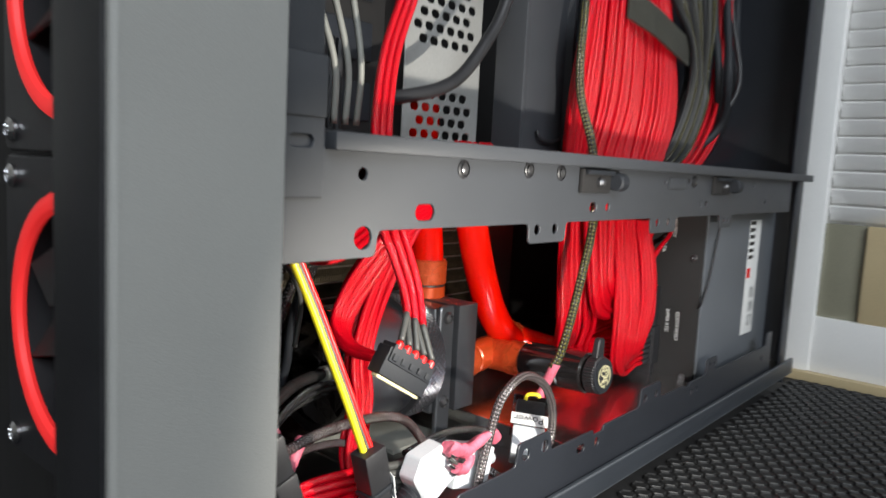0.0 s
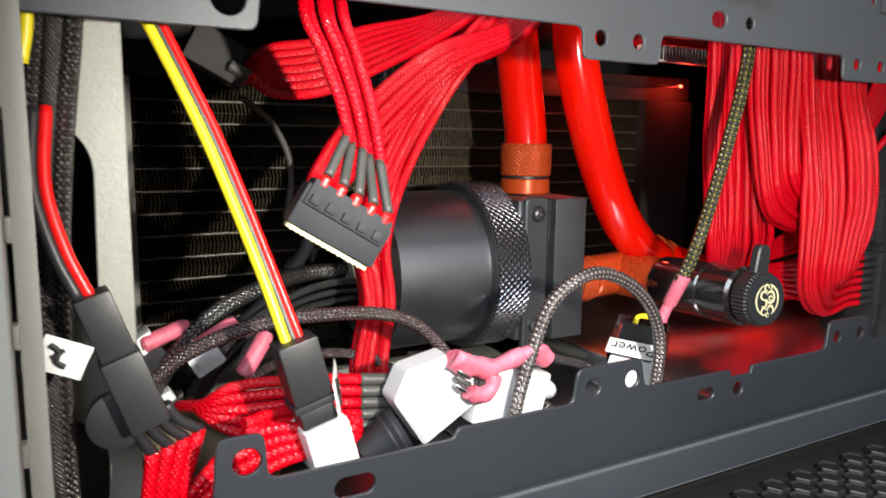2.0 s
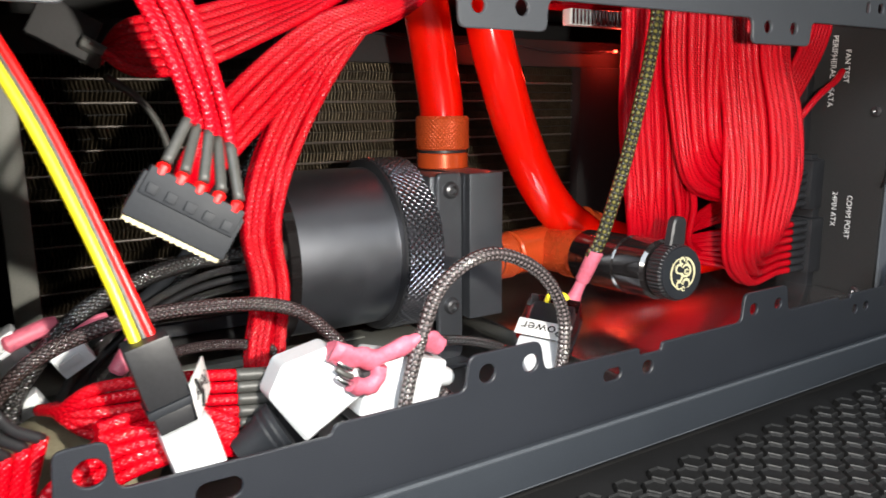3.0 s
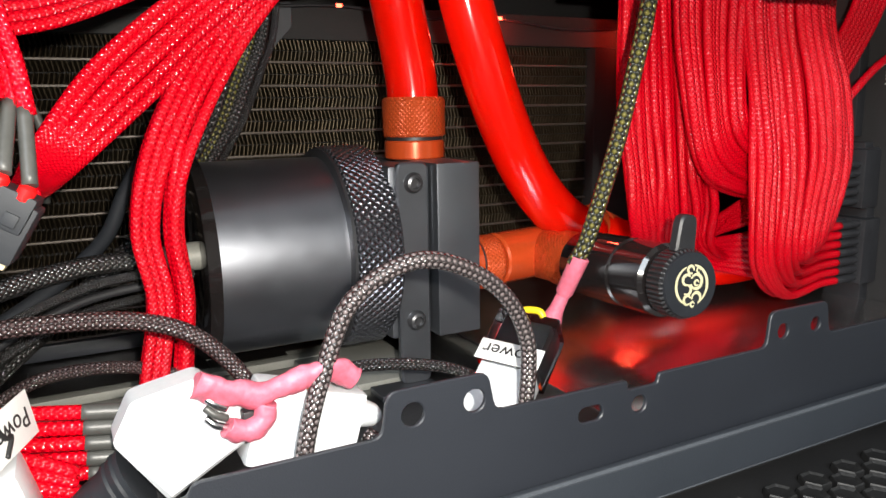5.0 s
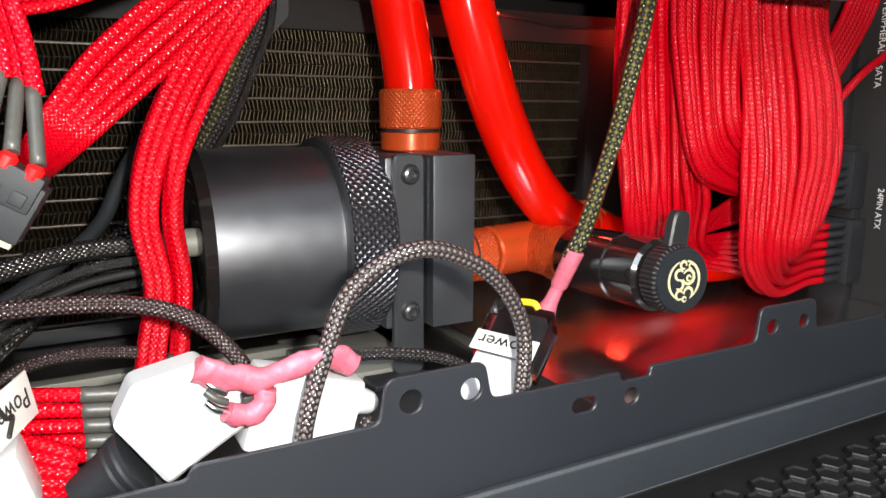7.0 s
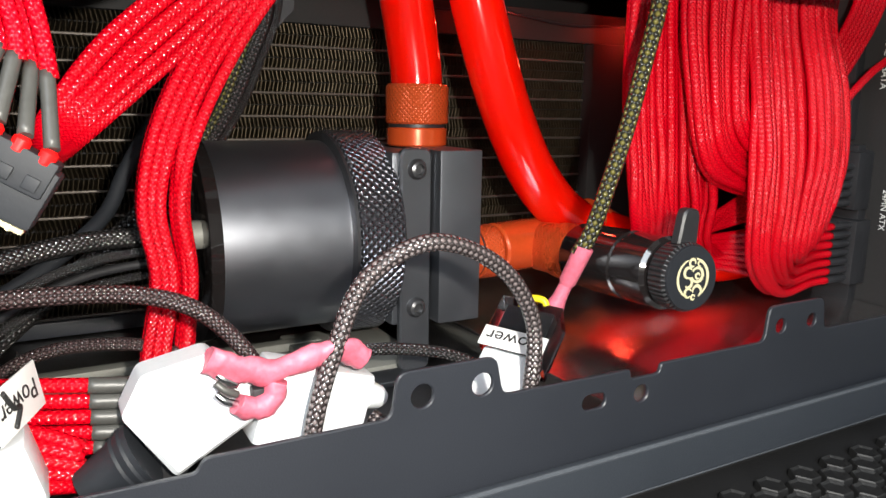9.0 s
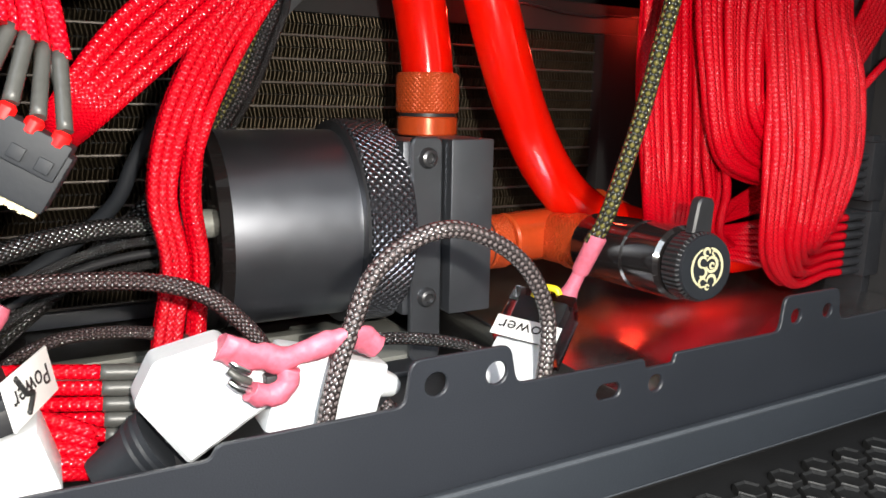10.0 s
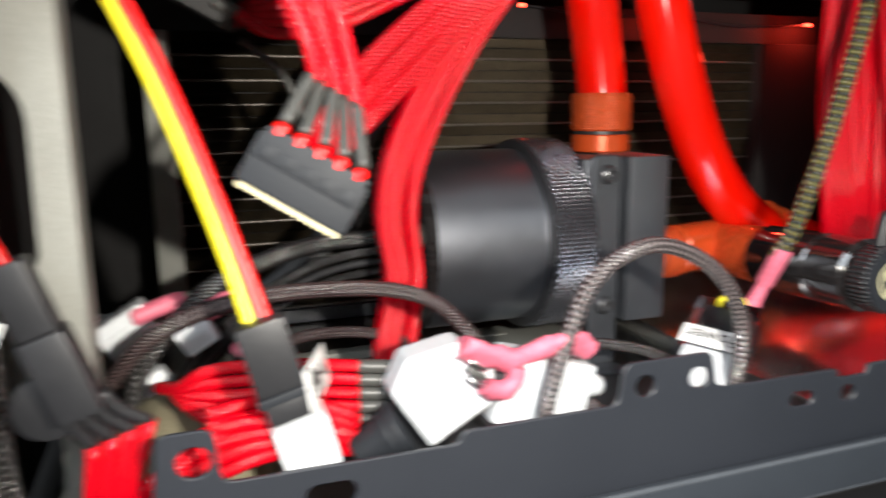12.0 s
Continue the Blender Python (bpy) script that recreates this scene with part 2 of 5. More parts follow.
def cable(points, r, seg=8, per=8, flat=1.0, bm=None, wobble=0.0):
    """A tube of radius r along a smooth line, with UV once round and in circumferences along."""
    line = spline(points, per)
    if wobble:
        line = [q + Vector(noise.noise_vector(q * 60)) * wobble for q in line]
    b = bmesh.new()
    uv = b.loops.layers.uv.new("UVMap")
    t0 = (line[1] - line[0]).normalized()
    n = t0.orthogonal().normalized()
    rings, run, runs = [], 0.0, []
    for i, q in enumerate(line):
        t = (line[min(i + 1, len(line) - 1)] - line[max(i - 1, 0)]).normalized()
        n = (n - t * n.dot(t)).normalized()
        s = t.cross(n)
        rings.append([b.verts.new(q + r * (n * math.cos(k * math.tau / seg) + s * flat * math.sin(k * math.tau / seg))) for k in range(seg)])
        if i:
            run += (q - line[i - 1]).length / (math.tau * r)
        runs.append(run)
    for i in range(len(rings) - 1):
        for k in range(seg):
            j = (k + 1) % seg
            f = b.faces.new((rings[i][k], rings[i][j], rings[i + 1][j], rings[i + 1][k]))
            f.smooth = True
            for lp, c in zip(f.loops, ((k / seg, runs[i]), ((k + 1) / seg, runs[i]), ((k + 1) / seg, runs[i + 1]), (k / seg, runs[i + 1]))):
                lp[uv].uv = c
    b.faces.new(rings[0][::-1])
    b.faces.new(rings[-1])
    return join(bm, b)


def crumple(bm, amount, scale):
    """Shrunk, creased skin."""
    for v in bm.verts:
        v.co += Vector(noise.noise_vector(v.co * scale)) * amount + Vector(noise.noise_vector(v.co * scale * 2.7)) * amount * 0.4
    return bm


def rounded(points, radius, n=3):
    """Outline with its corners rounded."""
    out = []
    for i, q in enumerate(points):
        a, c = Vector(points[i - 1]), Vector(points[(i + 1) % len(points)])
        q = Vector(q)
        d1, d2 = (a - q), (c - q)
        r = min(radius, d1.length * 0.45, d2.length * 0.45)
        s, e = q + d1.normalized() * r, q + d2.normalized() * r
        for k in range(n + 1):
            t = k / n
            out.append((1 - t) ** 2 * s + 2 * t * (1 - t) * q + t * t * e)
    return out


def disc(x, z, r, n=16):
    return [(x + r * math.cos(k * math.tau / n), z + r * math.sin(k * math.tau / n)) for k in range(n)]


def slot(x, z, w, h, n=6):
    r, out = min(w, h) / 2, []
    dx, dz = w / 2 - r, h / 2 - r
    for cx, cz, a0 in ((dx, dz, 0), (-dx, dz, 90), (-dx, -dz, 180), (dx, -dz, 270)):
        out += [(x + cx + r * math.cos(radians(a0 + 90 * k / n)), z + cz + r * math.sin(radians(a0 + 90 * k / n))) for k in range(n)]
    return out


def sheet(outline, holes, y, thick, bevel=0.00025, m=None):
    """Sheet metal in the plane y, from an outline and holes in (x, z), with softened edges."""
    b = bmesh.new()
    for loop in [outline] + list(holes):
        vs = [b.verts.new((q[0], y, q[1])) for q in loop]
        for i in range(len(vs)):
            b.edges.new((vs[i - 1], vs[i]))
    bmesh.ops.triangle_fill(b, edges=b.edges[:], use_beauty=True)
    got = bmesh.ops.extrude_face_region(b, geom=b.faces[:])
    bmesh.ops.translate(b, verts=[v for v in got["geom"] if isinstance(v, bmesh.types.BMVert)], vec=(0, thick, 0))
    bmesh.ops.recalc_face_normals(b, faces=b.faces[:])
    rim = [e for e in b.edges if len(e.link_faces) == 2 and e.calc_face_angle(0) > 1.2 and abs(e.verts[0].co.y - e.verts[1].co.y) < 1e-6]
    if bevel:
        bmesh.ops.bevel(b, geom=rim, offset=bevel, segments=1, affect="EDGES")
    if m is not None:
        b.transform(m)
    return smooth(b)


def lettering(name, body, size, m, mat, parent, align="CENTER", squeeze=1.0):
    data = bpy.data.curves.new(name, "FONT")
    data.body, data.size, data.align_x, data.align_y, data.extrude = body, size, align, "CENTER", 0.00005
    tmp = new("tmp_text", data)
    bpy.context.view_layer.update()
    me = bpy.data.meshes.new_from_object(tmp.evaluated_get(bpy.context.evaluated_depsgraph_get()))
    bpy.data.objects.remove(tmp)
    me.transform(m @ Matrix.Diagonal((squeeze, 1, 1, 1)))
    return part(name, me, mat, parent)


def screw_head(parent, x, z, y=-0.0002, r=0.0026, name="screw", mat=None):
    return part(name, lathe([(r, 0), (r, 0.0006), (r * 0.75, 0.0014), (r * 0.42, 0.0016), (r * 0.40, 0.0008), (0, 0.0008)], (x, y, z), (x, y - 1, z), 16), mat or SCREW, parent)

# ---- room ----
FLOOR_Z = -0.034
ground = tagged(part("ground", box((-1.9, -1.9, FLOOR_Z - 0.02), (1.9, 1.9, FLOOR_Z), 0), RUBBER, thing("textured_mat", (0, 0, FLOOR_Z), "black rubber mat with raised hexagonal pads", "mat", kind="structure")), kind="structure")
mat_thing = ground.parent


def plain(name, lo, hi, mat, label):
    me = bpy.data.meshes.new(name)
    b = box(lo, hi, 0)
    b.to_mesh(me)
    b.free()
    me.materials.append(mat)
    return tagged(new(name, me), label, "wall" if "wall" in name else name, kind="structure")


plain("wall_north", (-1.95, 1.9, -0.05), (1.95, 2.0, 2.4), WALL, "plain painted room wall behind the computer")
plain("wall_east", (1.9, -1.9, -0.05), (2.0, 1.9, 2.4), WALL, "plain painted room wall beyond the cabinet")
plain("wall_west", (-2.0, -1.9, -0.05), (-1.9, 1.9, 2.4), WALL, "plain painted room wall")
plain("ceiling", (-2.0, -2.0, 2.4), (2.0, 2.0, 2.5), WHITE_PAINT, "plain white room ceiling")
# Unseen wall, its opening added for the daylight lamp.
wall_s = sheet([(-1.95, -0.05), (1.95, -0.05), (1.95, 2.4), (-1.95, 2.4)], [[(-1.75, 0.75), (-0.45, 0.75), (-0.45, 1.95), (-1.75, 1.95)]], -2.0, 0.1, 0)
me = bpy.data.meshes.new("wall_south")
wall_s.to_mesh(me)
wall_s.free()
me.materials.append(WALL)
tagged(new("wall_south", me), "unseen painted room wall with an assumed window opening", "wall", kind="structure")

# white louvred cabinet beyond the end of the computer case
CX = 0.455
cab = thing("louvred_cabinet", (CX, -0.2, FLOOR_Z), "white painted cabinet with louvre slats and beige plinth", "cabinet")
part("body", box((CX + 0.012, -0.75, FLOOR_Z), (CX + 0.3, 0.06, 0.62), 0.002), WHITE_PAINT, cab)
part("stile", box((CX - 0.004, -0.003, FLOOR_Z + 0.008), (CX + 0.012, 0.026, 0.62), 0.0015), WHITE_PAINT, cab)
part("plinth", box((CX - 0.010, -0.75, FLOOR_Z), (CX + 0.012, 0.026, FLOOR_Z + 0.008), 0.0008), BEIGE, cab, "beige wooden plinth strip")
part("lower_rail", box((CX - 0.002, -0.75, FLOOR_Z + 0.008), (CX + 0.012, -0.003, 0.024), 0.001), WHITE_PAINT, cab)
part("glazed_panel", box((CX + 0.004, -0.037, 0.024), (CX + 0.012, -0.003, 0.108), 0.0005), OLIVE_GLASS, cab, "dull olive panel")
part("beige_post", box((CX - 0.001, -0.75, 0.024), (CX + 0.012, -0.037, 0.108), 0.001), BEIGE, cab, "beige wooden post")
for i in range(33):
    z = 0.110 + i * 0.0150
    part("slat", box((-0.0012, -0.37, -0.0068), (0.0012, 0.37, 0.0068), 0.0008, Matrix.Translation((CX + 0.005, -0.375, z + 0.0075)) @ Matrix.Rotation(radians(-24), 4, "Y")), WHITE_PAINT, cab)

# ---- computer case ----
X0, X1, XR = -0.178, -0.131, 0.392
case = thing("computer_case", (0.1, 0.1, FLOOR_Z), "open grey steel computer case, side panel taken off", "computer case")
PX0, PX1, PYF = -0.1844, -0.1410, -0.0145
pillar = part("front_pillar", sheet(rounded([(PX0 + 0.0015, -0.030), (PX1, -0.030), (PX1, 0.42), (PX0 + 0.0015, 0.42)], 0.001), [], PYF, 0.0015), PILLAR, case, "grey painted steel corner pillar")
part("pillar_edge", rod((PX0 + 0.0016, PYF + 0.0016, -0.030), (PX0 + 0.0016, PYF + 0.0016, 0.42), 0.0017, 16), PILLAR, pillar)
part("pillar_return", box((PX1 - 0.0013, PYF + 0.0016, -0.030), (PX1, 0.0010, 0.42), 0.0003), PILLAR, pillar)
part("door_strip", box((PX1 + 0.0010, -0.0006, -0.0055), (X1 - 0.0052, 0.0010, 0.42), 0.0003), PILLAR, case)
for z in (0.030, 0.052, 0.071, 0.094):
    part("seam_clip", box((PX1 + 0.0001, -0.0075, z), (PX1 + 0.0012, -0.0045, z + 0.0045), 0.0003), ZINC, case)
part("front_trim", box((PX0 - 0.0005, PYF + 0.0034, -0.030), (PX0 + 0.006, 0.0134, 0.42), 0.0008), BLACK, case, "black front trim strip")
for k in range(3):
    part("trim_rib", box((PX0 - 0.0012, -0.006, 0.040 + k * 0.0042), (PX0 - 0.0004, 0.003, 0.0425 + k * 0.0042), 0.0002), GREY_PLUG, case)
part("front_panel", box((-0.150, 0.034, -0.028), (-0.146, 0.24, 0.42), 0.0003), BLACK_MATT, case)

# beam across the side opening
beam_out = rounded([(-0.1405, 0.1108), (-0.0944, 0.1108), (-0.0935, 0.119), (-0.0092, 0.119), (-0.0088, 0.1108), (0.0188, 0.1108), (0.0192, 0.119),
                    (0.104, 0.119), (0.1045, 0.1110), (0.1355, 0.1110), (0.136, 0.119), (0.203, 0.119), (0.2035, 0.1110), (0.2235, 0.1110), (0.224, 0.119),
                    (XR - 0.04, 0.119), (XR - 0.04, 0.148), (-0.1405, 0.148)], 0.0022)
beam_holes = [disc(-0.100, 0.117, 0.0036), slot(-0.072, 0.1245, 0.0095, 0.0056), disc(-0.101, 0.1366, 0.0019), disc(-0.119, 0.1375, 0.0016),
              disc(-0.003, 0.1165, 0.0021), disc(0.0105, 0.1165, 0.0021), slot(0.042, 0.1252, 0.0062, 0.0046), disc(0.0555, 0.1252, 0.0019),
              disc(0.112, 0.1165, 0.002), disc(0.126, 0.1165, 0.002), disc(0.150, 0.139, 0.0016), disc(0.118, 0.138, 0.0012),
              slot(0.170, 0.126, 0.0025, 0.0042), disc(0.1785, 0.126, 0.0019), disc(0.211, 0.1155, 0.0016), disc(0.217, 0.1155, 0.0016), disc(0.262, 0.138, 0.0018), disc(0.29, 0.127, 0.0015)]
beam = part("beam", sheet(beam_out, beam_holes, 0.0, 0.0012), STEEL, case, "grey painted steel cross beam with punched holes")
part("top_flange", box((-0.1165, -0.0052, 0.1432), (XR, 0.0, 0.1485), 0.0007), STEEL, beam)
part("top_flange_return", box((X1, 0.0013, 0.1462), (XR - 0.04, 0.014, 0.148), 0.0004), STEEL, beam)
for x, z in ((-0.053, 0.1395), (-0.012, 0.1405), (0.0122, 0.1400), (0.1565, 0.1388)):
    part("screw_boss", lathe([(0.0033, 0), (0.0033, 0.0004), (0.0026, 0.0009), (0.0026, 0.0003), (0, 0.0003)], (x, 0.0, z), (x, -1, z), 20), BLACK, beam)
    part("screw", lathe([(0.0019, 0), (0.0019, 0.0007), (0.001, 0.0012), (0, 0.0012)], (x, -0.0003, z), (x, -1, z), 14), SCREW, beam)
for x in (0.041, 0.198):
    clip = part("latch", box((x - 0.014, -0.0022, 0.1318), (x + 0.012, 0.0, 0.1425), 0.0008), BLACK_MATT, case, "black spring latch")
    part("latch_arm", box((x - 0.012, -0.0040, 0.1400), (x + 0.012, -0.0022, 0.1420), 0.0003), GREY_PLUG, clip)
    part("latch_stud", lathe([(0.0022, 0), (0.0022, 0.002), (0.0012, 0.0034), (0, 0.0036)], (x, -0.002, 0.1365), (x, -1, 0.1365), 14), SCREW, clip)
    part("latch_knob", rod((x + 0.012, -0.0042, 0.1370), (x + 0.019, -0.0042, 0.1370), 0.0042, 20, 0.0008), GREY_PLUG, clip)
part("label_tab", box((0.122, -0.0009, 0.1345), (0.143, 0.0, 0.1405), 0.0003), STEEL, beam)
tab = part("corner_bracket", sheet(rounded([(-0.1335, 0.1294), (-0.1178, 0.1294), (-0.1178, 0.1690), (-0.1335, 0.1690)], 0.001), [slot(-0.1258, 0.1452, 0.0085, 0.0036)], -0.0016, 0.0014), STEEL, case)
part("bracket_step", box((-0.1335, -0.0024, 0.1520), (-0.1178, -0.0016, 0.1690), 0.0003), STEEL, tab)
part("upper_upright", box((-0.1335, -0.0010, 0.1692), (-0.1185, 0.0, 0.42), 0.0004), STEEL, case)

# lower rail with its tabs, sill and floor
lip_out = rounded([(X1, -0.011), (X1, 0.004), (-0.107, 0.0045), (-0.1055, 0.0252), (-0.0950, 0.0252), (-0.0942, 0.0140), (-0.0462, 0.0136), (-0.0450, 0.0163),
                   (-0.0072, 0.0163), (-0.0058, 0.0260), (0.0186, 0.0260), (0.0205, 0.0166), (0.0590, 0.0162), (0.0592, 0.0136), (0.0690, 0.0136), (0.0692, 0.0162),
                   (0.1095, 0.0162), (0.1105, 0.0263), (0.1350, 0.0263), (0.1365, 0.0164), (0.170, 0.0164), (0.1702, 0.0148), (0.178, 0.0148), (0.1782, 0.0164), (0.205, 0.0164), (0.206, 0.0262), (0.223, 0.0262), (0.224, 0.0164),
                   (0.328, 0.0164), (0.329, 0.0262), (0.341, 0.0262), (0.342, -0.011)], 0.0024)
lip_holes = [disc(-0.099, 0.0190, 0.0032), slot(-0.0735, 0.0075, 0.0105, 0.0052), disc(0.0, 0.0200, 0.0027), disc(0.0150, 0.0200, 0.0027), slot(0.0475, 0.0098, 0.0074, 0.0040),
             disc(0.063, 0.0092, 0.0023), disc(0.1160, 0.0200, 0.0022), disc(0.130, 0.0200, 0.0021), disc(0.182, 0.0098, 0.0019), disc(0.190, 0.0100, 0.0019), disc(0.211, 0.0212, 0.0018), disc(0.218, 0.0212, 0.0018), disc(0.32, 0.008, 0.002)]
rail = part("lower_rail", sheet(lip_out, lip_holes, 0.0, 0.0012), STEEL_DARK, case, "dark steel lower rail with screw tabs")
sill = part("sill", box((X0, -0.0046, -0.0158), (XR, -0.0016, -0.0034), 0.0011, seg=4), SILL, case, "grey painted steel sill")
# Edge strips hold the sill's highlight lines in their colour.
part("upper_edge", rod((X0 + 0.001, -0.0041, -0.0039), (XR - 0.001, -0.0041, -0.0039), 0.0007, 10), SILL_EDGE, sill, "rounded upper edge, lighter grey for its highlight")
part("lower_edge", rod((X0 + 0.001, -0.0042, -0.0154), (XR - 0.001, -0.0042, -0.0154), 0.00045, 8), SILL_EDGE, sill, "thin lower edge, lighter grey for its highlight")
part("sill_web", box((X0, -0.0014, -0.0150), (XR, 0.0012, -0.0112), 0.0003), BLACK_MATT, case)
part("base_skirt", box((X0 + 0.004, 0.0180, FLOOR_Z), (XR - 0.004, 0.026, -0.0126), 0.0005), BLACK_MATT, case)
part("floor_panel", box((X1, 0.0014, -0.0125), (XR, 0.236, -0.0085), 0.0003), FLOOR_STEEL, case, "glossy black floor panel")
part("back_panel", box((-0.146, 0.236, -0.0125), (XR, 0.2385, 0.42), 0.0003), BLACK_MATT, case)
part("rear_panel", box((XR - 0.0012, 0.002, -0.026), (XR + 0.0012, 0.236, 0.42), 0.0003), STEEL_DARK, case)
part("rear_edge", box((XR - 0.040, 0.0, 0.1486), (XR - 0.0013, 0.0015, 0.42), 0.0004), STEEL_DARK, case)
part("rear_corner", box((XR - 0.018, 0.0015, -0.011), (XR - 0.0013, 0.003, 0.1430), 0.0004), STEEL_DARK, case)
part("roof_panel", box((-0.178, 0.0, 0.42), (XR, 0.24, 0.424), 0.0005), STEEL_DARK, case)
# Added plate; height and finish are set to reflect the red cables.
part("floor_plate", box((0.0580, 0.0040, -0.0084), (0.2240, 0.1550, 0.0050), 0.0008), PLATE_STEEL, case, "raised mirror-like floor plate, added to reflect the red cables")
# ribs and slots of the floor
for x in (-0.085, -0.02):
    part("floor_rib", box((x, 0.020, -0.0085), (x + 0.006, 0.160, -0.0072), 0.0006), FLOOR_STEEL, case)
part("floor_ledge", box((-0.128, 0.120, -0.0085), (0.02, 0.126, -0.0055), 0.0004), ZINC, case)
# inner flange with a long slot, behind the pillar
inner = part("inner_flange", sheet(rounded([(-0.168, -0.006), (-0.1172, -0.006), (-0.1172, 0.146), (-0.168, 0.146)], 0.001), [slot(-0.1365, 0.070, 0.0245, 0.047), slot(-0.1365, 0.012, 0.0245, 0.030)], 0.0250, 0.0012), ZINC, case, "bare grey steel inner flange with long slots")
part("flange_return", box((-0.1185, 0.0263, -0.006), (-0.1173, 0.040, 0.146), 0.0003), ZINC, inner)
# platform between the two chambers
part("mid_plate", box((-0.128, 0.0142, 0.1462), (-0.082, 0.20, 0.1476), 0.0003), STEEL_DARK, case)
part("mid_plate_rear", box((-0.082, 0.125, 0.1462), (0.36, 0.2355, 0.1476), 0.0003), STEEL_DARK, case)
post = part("upright_post", box((0.062, 0.060, 0.1480), (0.108, 0.074, 0.42), 0.0025), STEEL, case, "grey steel upright post with folded sides")
part("post_fold", box((0.0600, 0.0555, 0.1480), (0.0632, 0.074, 0.42), 0.0008), STEEL, post)
part("post_fold", box((0.1066, 0.0555, 0.1480), (0.1098, 0.074, 0.42), 0.0008), STEEL, post)
part("post_hook", cable([(0.080, 0.0585, 0.162), (0.082, 0.0575, 0.158), (0.092, 0.0570, 0.1565), (0.102, 0.0575, 0.158)], 0.0010, 6), BLACK, post)
hexes = []
for r in range(13):
    for c in range(6):
        if r in (4, 5, 6):
            continue
        x, z = 0.0125 + c * 0.0082 + (r % 2) * 0.0041, 0.1560 + r * 0.0066
        if x < 0.0565:
            hexes.append(slot(x, z, 0.0062, 0.0044, 4))
part("vent_bracket", sheet(rounded([(0.004, 0.148), (0.0625, 0.148), (0.0625, 0.28), (0.004, 0.28)], 0.001), hexes, 0.0860, 0.0010), material("light_grey_steel", (0.28, 0.28, 0.27), 0.5, 0, 0.08), case, "light grey perforated steel bracket")

# ---- fans behind the front ----


def fan(cz):
    cx, cy = -0.1680, 0.0445
    f = thing("case_fan", (cx, cy, cz - 0.046), "black case fan with a lit red ring, in the case front", "fan", "front fans")
    fr = part("frame", sheet(rounded([(cy - 0.0420, cz - 0.0475), (cy + 0.048, cz - 0.0475), (cy + 0.048, cz + 0.0475), (cy - 0.0420, cz + 0.0475)], 0.004),
                             [disc(cy, cz, 0.0345, 40)] + [disc(cy + sx * 0.040, cz + sz * 0.041, 0.0022, 10) for sx in (1,) for sz in (-1, 1)], 0, 0.012, 0.0008,
                             Matrix.Translation((cx + 0.012, 0, 0)) @ Matrix.Rotation(radians(90), 4, "Z")), BLACK, f)
    b = bmesh.new()
    seg, n = 48, 8
    vs = [[b.verts.new((cx - 0.0008 + 0.002 * math.cos(j * math.tau / n), cy + (0.0360 + 0.0030 * math.sin(j * math.tau / n)) * math.cos(i * math.tau / seg), cz + (0.0360 + 0.0030 * math.sin(j * math.tau / n)) * math.sin(i * math.tau / seg))) for j in range(n)] for i in range(seg)]
    for i in range(seg):
        for j in range(n):
            b.faces.new((vs[i][j], vs[i][(j + 1) % n], vs[(i + 1) % seg][(j + 1) % n], vs[(i + 1) % seg][j]))
    bmesh.ops.recalc_face_normals(b, faces=b.faces[:])
    part("ring", smooth(b), RING_RED, f, "glowing red ring")
    part("hub", lathe([(0.016, 0), (0.016, 0.006), (0.014, 0.008), (0, 0.008)], (cx + 0.010, cy, cz), (cx - 1, cy, cz), 24), BLACK, f)
    for k in range(7):
        a = k * math.tau / 7
        m = Matrix.Translation((cx + 0.006, cy, cz)) @ Matrix.Rotation(a, 4, "X") @ Matrix.Translation((0, 0, 0.0235)) @ Matrix.Rotation(radians(35), 4, "Z")
        part("blade", box((-0.0006, -0.009, -0.0090), (0.0006, 0.009, 0.0090), 0.0003, m), BLACK_MATT, f)
    for sz in (-1, 1):
        part("fan_screw", lathe([(0.0036, 0), (0.0036, 0.0012), (0.002, 0.0022), (0.0018, 0.0012), (0, 0.0012)], (cx - 0.0002, cy + 0.040, cz + sz * 0.041), (cx - 1, cy + 0.040, cz + sz * 0.041), 14), CHROME, f, "bright steel screw")
    return f


fan(0.0895)
fan(0.1855)
fan(0.2815)

# ---- radiator ----
RY = 0.176
rad = thing("radiator", (0.05, RY, -0.0085), "dark radiator with rows of fine cooling fins", "radiator")
part("housing", box((-0.1085, RY + 0.004, -0.0080), (0.222, RY + 0.045, 0.126), 0.001), BLACK_MATT, rad)
part("top_rail", box((-0.1085, RY - 0.004, 0.1130), (0.222, RY + 0.004, 0.1275), 0.0008), BLACK_MATT, rad)
part("bottom_rail", box((-0.1085, RY - 0.004, -0.0080), (0.222, RY + 0.004, -0.0020), 0.0008), STEEL_DARK, rad)
part("end_tank", box((-0.1085, RY - 0.006, -0.0020), (-0.0985, RY + 0.004, 0.1130), 0.0012), ZINC, rad)
part("end_tank", box((0.183, RY - 0.008, -0.0020), (0.222, RY + 0.004, 0.1130), 0.0012), BLACK_MATT, rad)
ROWS = 12
PITCH = 0.1148 / ROWS
